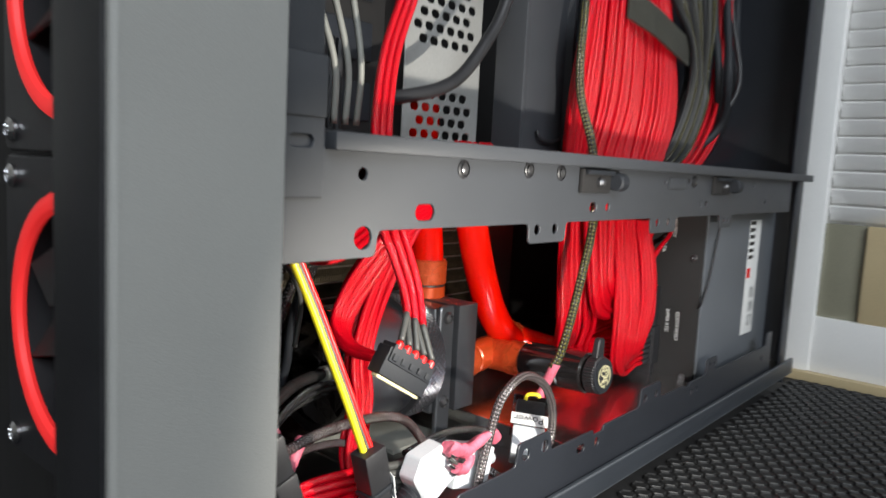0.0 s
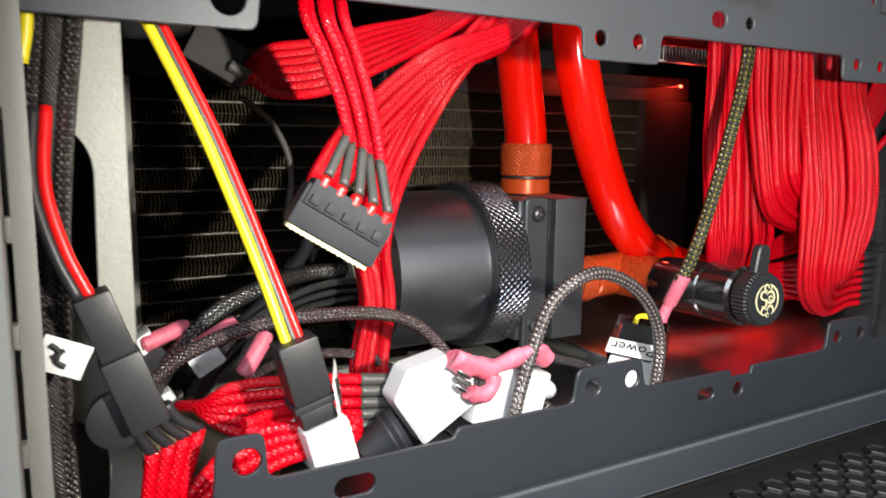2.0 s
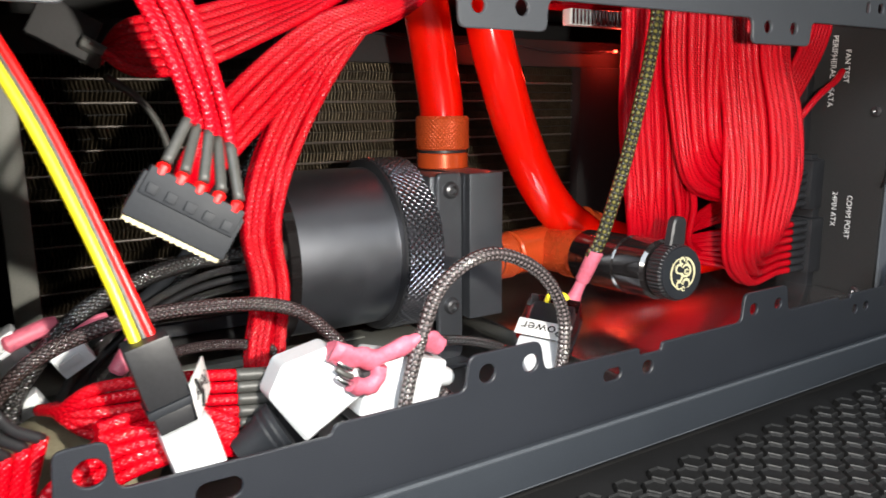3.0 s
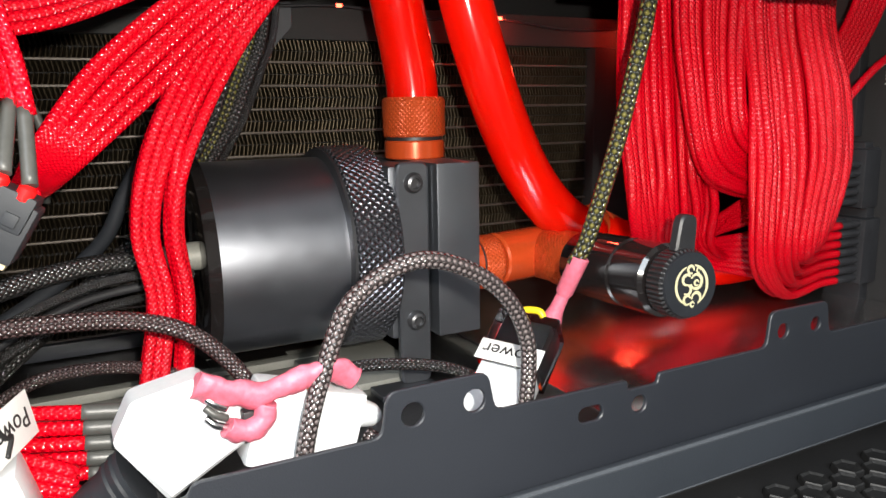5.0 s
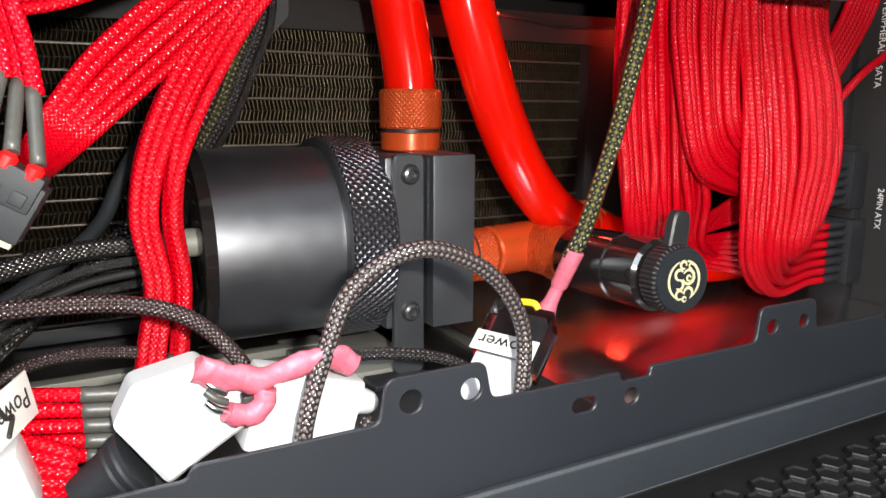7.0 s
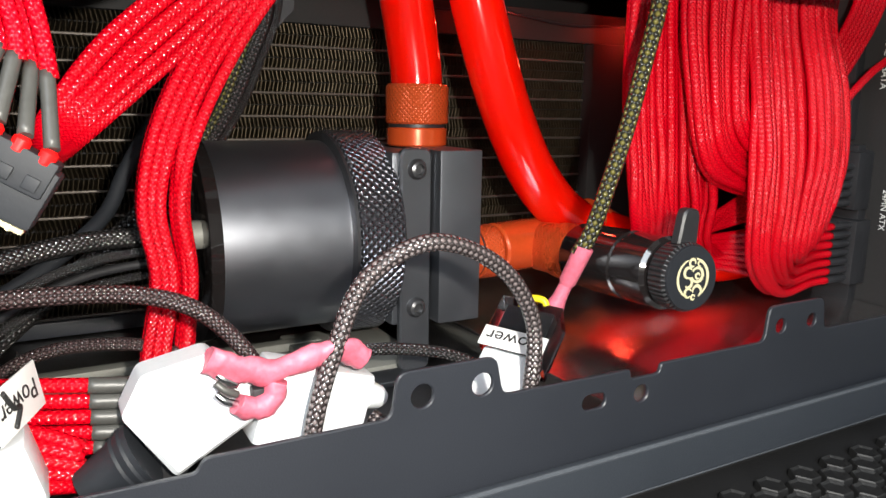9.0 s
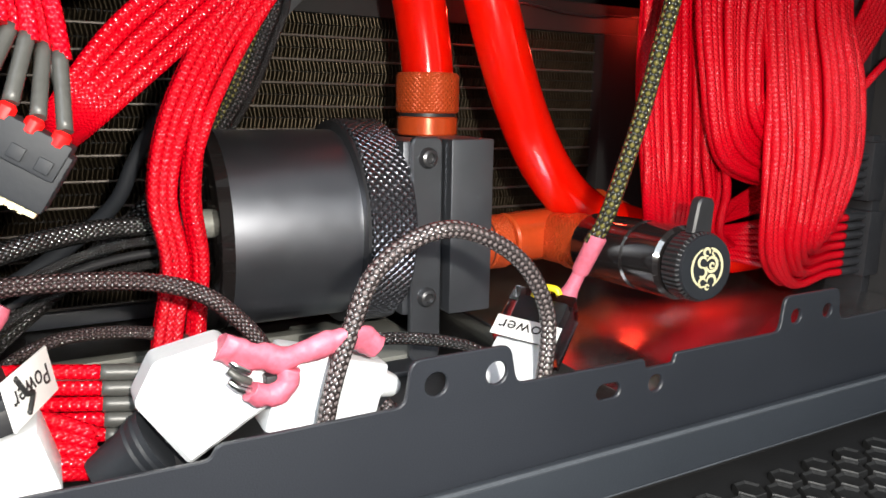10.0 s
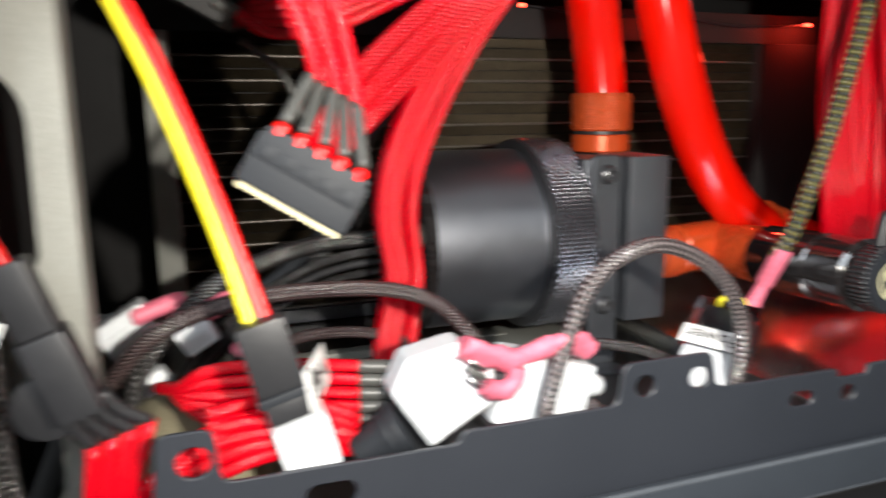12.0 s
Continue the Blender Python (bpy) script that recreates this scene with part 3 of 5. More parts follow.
for k in range(ROWS):
    z = -0.0018 + k * PITCH
    part("flat_tube", box((-0.0984, RY - 0.0022, z), (0.1829, RY + 0.004, z + 0.0010), 0.0004), FLAT_TUBE, rad)
    b = bmesh.new()
    n, lo, hi = 165, z + 0.0010, z + PITCH - 0.0001
    step = 0.2810 / n
    mid = (lo + hi) / 2
    for i in range(n):
        x = -0.0983 + i * step
        # folded fin: a narrow front crest, then a fold running back on each side, louvred in two tiers
        for z0, z1, sign in ((lo, mid - 0.0002, 1), (mid + 0.0002, hi, -1)):
            lean = sign * (0.00045 + 0.0004 * noise.noise((i * 0.7, k * 3.1, sign)))
            near, far = RY - 0.0016 + 0.0005 * noise.noise((i * 1.3, k * 1.7, 4.0 + sign)), RY + 0.0022
            for (xa, ya), (xb, yb) in (((0.0, far), (0.36, near)), ((0.36, near), (0.56, near - 0.00012)), ((0.56, near - 0.00012), (1.0, far))):
                b.faces.new([b.verts.new(v) for v in ((x + xa * step - lean, ya, z0), (x + xb * step - lean, yb, z0), (x + xb * step + lean, yb, z1), (x + xa * step + lean, ya, z1))])
    tagged(part("fin_strip", b, FIN, rad), kind="stuff")
part("gusset", sheet(rounded([(0.0105, 0.0995), (0.0280, 0.1175), (0.0280, 0.1275), (0.0030, 0.1275), (0.0030, 0.1040)], 0.0012), [], RY - 0.0070, 0.0012), STEEL, rad, "dark folded corner plate")
# wire and red lights along the radiator's top
leds = thing("led_strip", (0.05, RY - 0.006, 0.118), "thin black wire with small glowing red lights", "light strip")
part("wire", cable([(-0.06, RY - 0.006, 0.1215), (0.0, RY - 0.009, 0.1235), (0.047, RY - 0.0104, 0.1262), (0.085, RY - 0.010, 0.1225), (0.1245, RY - 0.0104, 0.1240), (0.165, RY - 0.010, 0.1205), (0.207, RY - 0.0104, 0.1222), (0.215, RY - 0.006, 0.122)], 0.0006, 6), BLACK, leds)
for x, z in ((0.047, 0.1255), (0.1245, 0.1235), (0.207, 0.1215)):
    part("led", box((x - 0.0012, RY - 0.0118, z), (x + 0.0012, RY - 0.0102, z + 0.0015), 0.0004), LED_RED, leds, "glowing red light")
for x, z in ((0.1245, 0.1235), (0.207, 0.1215)):
    lamp("led_glow", "POINT", pose(x, RY - 0.0150, z - 0.001), 0.045, (1.0, 0.04, 0.02), 0.002)

# ---- pump ----
PY, PZ = 0.108, 0.0372
pump = thing("coolant_pump", (0.02, PY, -0.0085), "black cylindrical coolant pump with knurled ring and bracket", "pump")


def ax(x):
    return (x, PY, PZ)


part("body", lathe([(0.0245, 0.004), (0.0285, 0.0035), (0.0292, 0.0), (0.0312, 0.0), (0.0318, 0.0006), (0.0318, 0.003), (0.0312, 0.0036), (0.0312, 0.0450), (0.0306, 0.0458), (0.0, 0.0458)], ax(-0.0245), ax(1), 64), ANODISED_BODY, pump)
part("end_rim", lathe([(0.0300, 0.0), (0.0322, 0.0006), (0.0322, 0.0042), (0.0300, 0.0046)], ax(-0.0252), ax(1), 64), GLOSS_BLACK, pump, "gloss black rim")
part("end_cap", lathe([(0.0, 0.0), (0.024, 0.0), (0.0243, 0.0006), (0.0243, 0.005)], ax(-0.0225), ax(1), 48), BLACK, pump)
part("end_ring", lathe([(0.0262, 0.0), (0.0272, 0.0006), (0.0282, 0.0), (0.0282, 0.003), (0.0262, 0.003)], ax(-0.0252), ax(1), 48), CHROME, pump)
part("knurled_ring", lathe([(0.0335, 0.0), (0.0348, 0.0012), (0.0348, 0.0150), (0.0335, 0.0162)], ax(0.0190), ax(1), 96), KNURLED, pump, "knurled black ring")
part("ring_shoulder", lathe([(0.0322, 0.0), (0.0342, 0.0004), (0.0342, 0.0014), (0.0322, 0.0016)], ax(0.0180), ax(1), 64), BLACK, pump)
brk = part("bracket", sheet(rounded([(0.0352, -0.0070), (0.0462, -0.0070), (0.0462, 0.0672), (0.0352, 0.0672)], 0.003, 5), [], 0.0790, 0.0030, 0.0006), ANODISED, pump, "black bracket strip")
part("bracket_block", box((0.0335, 0.0822, 0.0085), (0.0480, 0.136, 0.0658), 0.0012), ANODISED, pump)
part("bracket_foot", box((0.0250, 0.0720, -0.0085), (0.0462, 0.0830, -0.0065), 0.0006), ANODISED, pump)
part("block", box((0.0486, 0.0775, 0.0085), (0.0645, 0.137, 0.0664), 0.0007), ANODISED, pump, "square black pump top")
for z in (0.0605, 0.0150):
    s = part("screw", lathe([(0.0034, 0), (0.0034, 0.0004), (0.0026, 0.0018), (0.0017, 0.0022), (0.0015, 0.0010), (0, 0.0010)], (0.0408, 0.0790, z), (0.0408, -1, z), 20), SCREW, pump, "round-headed hex screw")
part("cable_boot", lathe([(0.0032, 0), (0.0038, 0.001), (0.0036, 0.009), (0.0042, 0.0095), (0.0042, 0.0135)], (-0.0385, 0.0875, 0.0425), (1, 0.0895, 0.0425), 18), ZINC, pump, "grey rubber cable boot")
part("foot_plate", box((0.010, 0.085, -0.0085), (0.048, 0.132, -0.0060), 0.0006), ZINC, pump)

# ---- coolant tubes and fittings ----


def collar(name, p0, p1, r, h, label, category="fitting"):
    """Compression fitting: base, knurled nut, lip."""
    d = (Vector(p1) - Vector(p0)).normalized()
    t = thing(name, p0, label, category, "coolant fittings")
    p = Vector(p0)
    part("base", rod(p, p + d * h * 0.30, r * 0.97, 40, 0.0005), COPPER_RED, t)
    part("groove", rod(p + d * h * 0.30, p + d * h * 0.36, r * 0.90, 40, 0.0001), BLACK, t)
    part("nut", lathe([(r * 0.95, 0), (r, 0.0006), (r, h * 0.62 - 0.0006), (r * 0.93, h * 0.64)], p + d * h * 0.36, p + d, 64), COPPER_KNURL, t, "knurled nut")
    return t


top_fit = collar("tube_fitting", (0.0555, 0.1085, 0.0664), (0.0555, 0.1085, 1), 0.0112, 0.0215, "orange-red knurled tube fitting on the pump top")
t1 = thing("coolant_tube", (0.0555, 0.1085, 0.087), "glossy red coolant-filled tube above the pump", "tube", "coolant tubes")
part("hose", cable([(0.0555, 0.1085, 0.080), (0.0550, 0.1085, 0.092), (0.0525, 0.108, 0.106), (0.0485, 0.106, 0.122), (0.043, 0.104, 0.145), (0.038, 0.103, 0.18)], 0.0092, 24, 8), TUBE_RED, t1)
t2 = thing("coolant_tube", (0.125, 0.101, 0.04), "glossy red coolant-filled tube bending to the tee fitting", "tube", "coolant tubes")
part("hose", cable([(0.0597, 0.089, 0.1455), (0.0625, 0.089, 0.1250), (0.0692, 0.089, 0.1025), (0.0782, 0.089, 0.0795), (0.0900, 0.090, 0.0590), (0.1045, 0.092, 0.0440), (0.124, 0.097, 0.033)], 0.0090, 24, 8), TUBE_RED, t2)
collar("elbow_fitting", (0.1245, 0.1025, 0.0350), (0.160, 0.1010, 0.0180), 0.0110, 0.0200, "orange-red knurled fitting behind the cables")
t3 = thing("coolant_tube", (0.18, 0.085, 0.02), "glossy red coolant-filled tube running low behind the cables", "tube", "coolant tubes")
part("hose", cable([(0.134, 0.1000, 0.0310), (0.143, 0.0900, 0.0270), (0.155, 0.0800, 0.0230), (0.172, 0.0740, 0.0205), (0.198, 0.0760, 0.0200), (0.2235, 0.0800, 0.0200)], 0.0094, 24, 8), TUBE_RED, t3)
collar("outlet_fitting", (0.0646, 0.0930, 0.0285), (1, 0.0930, 0.0285), 0.0098, 0.0120, "orange-red ring fitting on the pump outlet")
tee = thing("tee_fitting", (0.093, 0.090, 0.02), "orange-red lacquered tee fitting", "fitting", "coolant fittings")
part("body", lathe([(0.0088, 0), (0.0096, 0.0008), (0.0096, 0.0420), (0.0086, 0.0430)], (0.0770, 0.0930, 0.0290), (0.120, 0.0980, 0.0300), 32), COPPER_RED, tee)
VA, VB = Vector((0.0990, 0.0960, 0.0285)), Vector((0.0948, 0.0100, 0.0332))
VD = (VB - VA).normalized()
part("branch", lathe([(0.0085, 0), (0.0094, 0.0008), (0.0094, 0.0180), (0.0102, 0.0184), (0.0102, 0.0290), (0.0090, 0.0300)], VA, VB, 48), COPPER_KNURL, tee)

for ob in (pump, top_fit, t1):
    ob.location.x -= 0.0025

# ---- drain valve ----
valve = thing("drain_valve", tuple(VA + VD * 0.032), "gloss black drain valve with a gold-printed cap and lever", "valve")
L = (VB - VA).length
part("body", lathe([(0.0090, 0), (0.0112, 0.0010), (0.0112, 0.0260), (0.0106, 0.0266), (0.0106, 0.0280), (0.0112, 0.0286), (0.0112, 0.0410), (0.0100, 0.0420), (0, 0.0420)], VA + VD * 0.030, VB, 48), GLOSS_BLACK, valve)
part("cap_rim", lathe([(0.0096, 0), (0.0102, 0.0006), (0.0102, 0.0060), (0.0094, 0.0068)], VA + VD * (L - 0.0130), VB, 72), knurl("knurled_black_cap", (0.03, 0.03, 0.032), 0.3, 0.35, 2000, 0, 0.0006), valve)
face, _ = frame_of(VB - VD * 0.0062, VB)
cap = part("cap", lathe([(0.0092, 0), (0.0096, 0.0004), (0.0094, 0.0012), (0, 0.0012)], VB - VD * 0.0064, VB, 40), GREY_PLUG, valve, "dark grey end cap")
b = bmesh.new()
# scrolls of the printed ornament: centre, radius, first and last angle, stroke width (millimetres, degrees)
for cx, cy, r, a0, a1, w in ((0, 0, 5.7, 108, 252, 0.9), (0, 0, 5.8, -58, 78, 1.0), (-1.7, 1.7, 1.5, 30, 275, 1.0), (-1.7, -1.2, 1.4, 95, -140, 1.0), (1.7, 0.9, 2.1, -165, 150, 1.1), (1.9, 0.5, 0.8, 0, 320, 0.7),
                             (-1.6, -4.2, 1.3, 20, 310, 0.9), (1.7, -3.9, 1.6, 190, -70, 1.0), (0.3, -5.6, 0.7, 0, 330, 0.7), (-0.2, 4.5, 1.1, -20, 300, 0.9), (2.6, 4.1, 0.7, 0, 300, 0.6)):
    n = 12
    ring = []
    for i in range(n + 1):
        a, half = radians(a0 + (a1 - a0) * i / n), w / 2 * (0.45 + 0.55 * math.sin(math.pi * i / n))
        ring.append([b.verts.new(face @ Vector(((cx + q * math.cos(a)) / 1000, (cy + q * math.sin(a)) / 1000, 0.0013))) for q in (r - half, r + half)])
    for (p0, p1), (p2, p3) in zip(ring, ring[1:]):
        b.faces.new((p0, p1, p3, p2))
bmesh.ops.recalc_face_normals(b, faces=b.faces[:])
part("emblem", b, GOLD, cap, "pale gold printed round ornament")
LM = Matrix.Translation(VB - VD * 0.0100)
lever = part("lever", sheet(rounded([(-0.0040, 0.0060), (0.0042, 0.0060), (0.0034, 0.0200), (-0.0030, 0.0200)], 0.0026, 4), [], -0.0012, 0.0036, 0.0006, LM @ Matrix.Rotation(radians(6), 4, "Y")), BLACK, valve, "black plastic lever")

# ---- power supply ----
PX, PSY = 0.2255, 0.0150
psu = thing("power_supply", (0.29, 0.06, -0.0085), "grey and black modular power supply with white print", "power supply")
part("casing", box((PX + 0.0012, PSY, -0.0083), (0.372, PSY + 0.088, 0.1440), 0.0012), material("grey_blue_paint", (0.10, 0.11, 0.125), 0.5, 0, 0.08, 30, 0.3, 2000), psu, "grey-blue painted casing")
panel = part("socket_panel", box((PX - 0.0010, PSY + 0.001, -0.0075), (PX + 0.0014, PSY + 0.087, 0.1430), 0.0004), BLACK_MATT, psu, "black socket panel")
lab = part("rating_label", box((0.311, PSY - 0.0003, 0.024), (0.336, PSY + 0.0002, 0.1120), 0.0001), PAPER, psu, "white printed rating label")
for k in range(6):
    part("print_bar", box((0.3118, PSY - 0.00045, 0.1085 - k * 0.0052), (0.3225, PSY - 0.0002, 0.1113 - k * 0.0052), 0), INK, lab)
part("print_bar", box((0.3118, PSY - 0.00045, 0.068), (0.3195, PSY - 0.0002, 0.0755), 0), RED_PLAIN, lab)
for k in range(9):
    part("print_bar", box((0.3230 + (k % 3) * 0.004, PSY - 0.00045, 0.030 + (k // 3) * 0.011), (0.3240 + (k % 3) * 0.004, PSY - 0.0002, 0.0385 + (k // 3) * 0.011), 0), GREY_PLUG, lab)
# text runs down the socket panel


def panel_text(body, y, z, size):
    # letters read downwards and face the opening
    m = Matrix.Translation((PX - 0.0012, y, z)) @ Matrix(((0, 0, -1, 0), (0, 1, 0, 0), (-1, 0, 0, 0), (0, 0, 0, 1))) @ Matrix.Diagonal((1, -1, 1, 1))
    return lettering("print", body, size, m, PAPER, panel)


panel_text("PERIPHERAL & SATA", 0.0435, 0.1060, 0.0036)
panel_text("FAN TEST", 0.0370, 0.1080, 0.0034)
panel_text("24PIN ATX", 0.0370, 0.0430, 0.0034)
panel_text("COMM PORT", 0.0300, 0.0400, 0.0034)
for y, z in ((0.022, 0.088), (0.0235, 0.006), (0.098, 0.006), (0.098, 0.13)):
    part("panel_screw", lathe([(0.0026, 0), (0.0024, 0.0008), (0.001, 0.0012), (0, 0.0006)], (PX - 0.0008, y, z), (-1, y, z), 14), SCREW, psu)
for z0, z1, y0, y1 in ((0.0640, 0.0680, 0.047, 0.056), (0.070, 0.116, 0.052, 0.072), (0.004, 0.066, 0.044, 0.060), (0.074, 0.112, 0.078, 0.096)):
    part("socket", box((PX - 0.0060, y0, z0), (PX - 0.0008, y1, z1), 0.0006), BLACK, psu)
part("fan_lead", cable([(PX - 0.0005, 0.0165, 0.055), (PX - 0.004, 0.013, 0.060), (PX + 0.004, 0.0125, 0.075), (PX + 0.012, 0.012, 0.105), (PX + 0.012, 0.010, 0.125)], 0.0008, 6), BLACK, psu)

# ---- cables ----
WIRE = 0.0015


def harness(name, at, label, group="power harnesses"):
    return thing(name, at, label, "cable", group)


# wide red harness from the upper chamber into the power supply
random.seed(5)
atx = harness("cable_harness", (0.20, 0.06, 0.01), "wide red sleeved cable harness plugged into the power supply")
part("plug", box((PX - 0.0110, 0.0410, 0.0124), (PX - 0.0012, 0.0560, 0.0385), 0.0008), BLACK, atx, "black plug")
part("plug", box((PX - 0.0110, 0.0430, 0.0425), (PX - 0.0012, 0.0580, 0.0655), 0.0008), BLACK, atx, "black plug")


def jit(s=0.0012):
    return random.uniform(-s, s)


def plug_end(n):
    """The wire's way into hole n of the two plugs."""
    row, col = n % 12, (n // 12) % 2
    z = 0.0150 + row * 0.0036 + (0.0052 if row > 6 else 0)
    y = (0.0440 if row < 7 else 0.0460) + col * 0.0058
    return y, z


for n in range(24):
    y, z = plug_end(n)
    part("wire_boot", lathe([(0.0010, 0), (0.0016, 0.001), (0.0016, 0.010), (0.0012, 0.012)], (PX - 0.0225, y, z), (PX, y, z), 10), BLACK, atx)
SW = 0.00150


def soft(k, seed, s=0.0010):
    """A smooth shift across a ribbon, with a small step between its bands of five wires."""
    return s * noise.noise((k * 3.0, seed, 0.5)) + 0.4 * s * noise.noise((math.floor(k * 4) * 1.7, seed, 9.0))


# curtain on the pump's side: hangs, then turns away behind the valve
for i in range(28):
    k, layer = (i % 14) / 13, i // 14
    y = 0.0475 + 0.0030 * layer + 0.004 * math.sin(3.1 * k) + soft(k, 1.0, 0.0018) + jit(0.0010)
    j, q = soft(k, 2.0 + layer, 0.0020) + jit(0.0007), 0.0012 * layer - 0.0015
    py, pz = plug_end(i % 24)
    part("sleeved_wire", cable([(0.115 + 0.012 * k, y - 0.004, 0.300), (0.102 + 0.026 * k, y - 0.006, 0.240), (0.090 + 0.038 * k + q, y - 0.006, 0.185), (0.0975 + 0.030 * k + q, y, 0.145), (0.0965 + 0.030 * k + q + j, y - 0.002, 0.115), (0.0960 + 0.034 * k + q + j, y - 0.003 + jit(0.0008), 0.085),
                                (0.1000 + 0.034 * k + q + j + jit(0.0008), y - 0.002, 0.062), (0.1060 + 0.033 * k + q, y + 0.001 + jit(0.001), 0.0430 + 0.005 * k + jit(0.0015)), (0.1180 + 0.030 * k, y + 0.010, 0.0325), (0.160 + 0.010 * k, 0.064, 0.5 * pz + 0.014), (PX - 0.036, py + 0.004, pz), (PX - 0.0222, py, pz)], SW, 9, 7), RED, atx)
# middle ribbon: falls, then sweeps across to the upper plug
for i in range(20):
    k, layer = (i % 10) / 9, i // 10
    y = 0.0425 + 0.0030 * layer + soft(k, 5.0, 0.0016) + jit(0.0009)
    j = soft(k, 6.0 + layer, 0.0014) + jit(0.0005)
    py, pz = plug_end(7 + (i % 10) // 2 + 12 * layer)
    part("sleeved_wire", cable([(0.128 + 0.012 * k, y - 0.002, 0.300), (0.127 + 0.020 * k, y - 0.004, 0.240), (0.124 + 0.026 * k, y - 0.004, 0.185), (0.1175 + 0.024 * k, y, 0.145), (0.1125 + 0.026 * k + j, y - 0.003, 0.115), (0.1140 + 0.022 * k + j, y - 0.005, 0.092 + 0.002 * k),
                                (0.1225 + 0.017 * k + j, y - 0.005 + jit(0.0006), 0.0645 + 0.012 * k), (0.1410 + 0.016 * k, y - 0.002, 0.0550 + 0.011 * k + jit(0.0006)), (0.1720 + 0.006 * k, y + 0.002, 0.0500 + 0.011 * k), (PX - 0.034, py, pz + 0.0008), (PX - 0.0222, py, pz)], SW, 9, 7), RED, atx)
# outer ribbon: bulges towards the power supply, folds under and runs into the lower plug
for i in range(38):
    k, layer = (i % 19) / 18, i // 19
    y = 0.0330 + 0.0032 * layer + 0.003 * math.cos(5.0 * k) + soft(k, 11.0, 0.0020) + jit(0.0011)
    j = soft(k, 12.0 + layer, 0.0020) + jit(0.0006)
    py, pz = plug_end(int(k * 6.99) + 12 * layer)
    part("sleeved_wire", cable([(0.142 + 0.020 * k, y + 0.006, 0.300), (0.146 + 0.040 * k, y + 0.002, 0.240), (0.147 + 0.060 * k, y + 0.003, 0.185), (0.1400 + 0.052 * k, y + 0.004, 0.145), (0.1365 + 0.038 * k + j, y, 0.115), (0.1385 + 0.043 * k + j, y - 0.003 + jit(0.001), 0.088),
                                (0.1410 + 0.044 * k + j + jit(0.0008), y - 0.004, 0.066), (0.1435 + 0.040 * k + j, y - 0.003 + jit(0.001), 0.0480 + 0.003 * k), (0.1500 + 0.030 * k, y + jit(0.001), 0.0270 + 0.012 * k), (0.1700 + 0.014 * k, 0.4 * y + 0.6 * py, pz + 0.003 - 0.004 * (1 - k)), (PX - 0.032, py, pz - 0.0002), (PX - 0.0222, py, pz)], SW, 9, 7), RED, atx)
# second red harness, to the upper sockets
per = harness("cable_harness", (0.20, 0.055, 0.10), "short red sleeved cables to the upper power supply sockets")
for i in range(7):
    part("sleeved_wire", cable([(0.176 + 0.002 * i, 0.058, 0.060), (0.183 + 0.0024 * i, 0.052, 0.080), (0.196 + 0.0026 * i, 0.048, 0.102), (0.208 + 0.0026 * i, 0.047, 0.124), (0.214 + 0.003 * i, 0.050, 0.150), (0.214 + 0.003 * i, 0.052, 0.180)], WIRE, 9, 7), RED, per)
part("sleeved_wire", cable([(0.186, 0.046, 0.066), (0.195, 0.040, 0.084), (0.206, 0.038, 0.095), (0.217, 0.038, 0.101), (PX - 0.001, 0.039, 0.106)], WIRE, 9, 7), RED, per)
# red ribbon across the upper back
rib = harness("cable_ribbon", (0.08, 0.13, 0.128), "flat red sleeved cables lying along the platform edge")
for i in range(6):
    part("sleeved_wire", cable([(0.128, 0.124 + i * 0.0034, 0.1405), (0.160, 0.123 + i * 0.0034, 0.1400), (0.200, 0.124 + i * 0.0034, 0.1410)], WIRE, 8, 6), RED, rib)
strip = thing("ribbed_strip", (0.163, 0.123, 0.130), "silver ribbed strip below the red ribbon cables", "strip")
part("strip_body", box((0.136, 0.1245, 0.1300), (0.190, 0.1300, 0.1378), 0.0006), WHITE_PAINT, strip)
for i in range(22):
    part("rib", box((0.1370 + i * 0.0024, 0.1232, 0.1305), (0.1382 + i * 0.0024, 0.1246, 0.1374), 0.0002), CHROME, strip)
# red harness that sweeps from the beam and hangs beside the pump
hang = harness("cable_harness", (-0.045, 0.06, 0.01), "red sleeved cables sweeping down beside the pump")
random.seed(9)
for i in range(10):
    o = (i % 5) * 0.0023 + (0.0004 if i % 5 > 2 else 0)
    d = (i // 5) * 0.0029 + 0.0010 * (i % 2)
    w = random.uniform(-0.0012, 0.0012)
    part("sleeved_wire", cable([(0.022 + o, 0.062 + d, 0.152), (-0.003 + o, 0.061 + d, 0.128), (-0.0245 + o * 1.05, 0.060 + d, 0.1045), (-0.0398 + o * 1.0, 0.060 + d, 0.079 + w), (-0.0458 + o * 1.05 + w, 0.060 + d, 0.056), (-0.0436 + o * 0.95 + w * 0.6, 0.060 + d, 0.036), (-0.0472 + o * 1.1 + w, 0.060 + d, 0.014), (-0.0480 + o, 0.052 + d, -0.004)], WIRE, 9, 8), RED, hang)
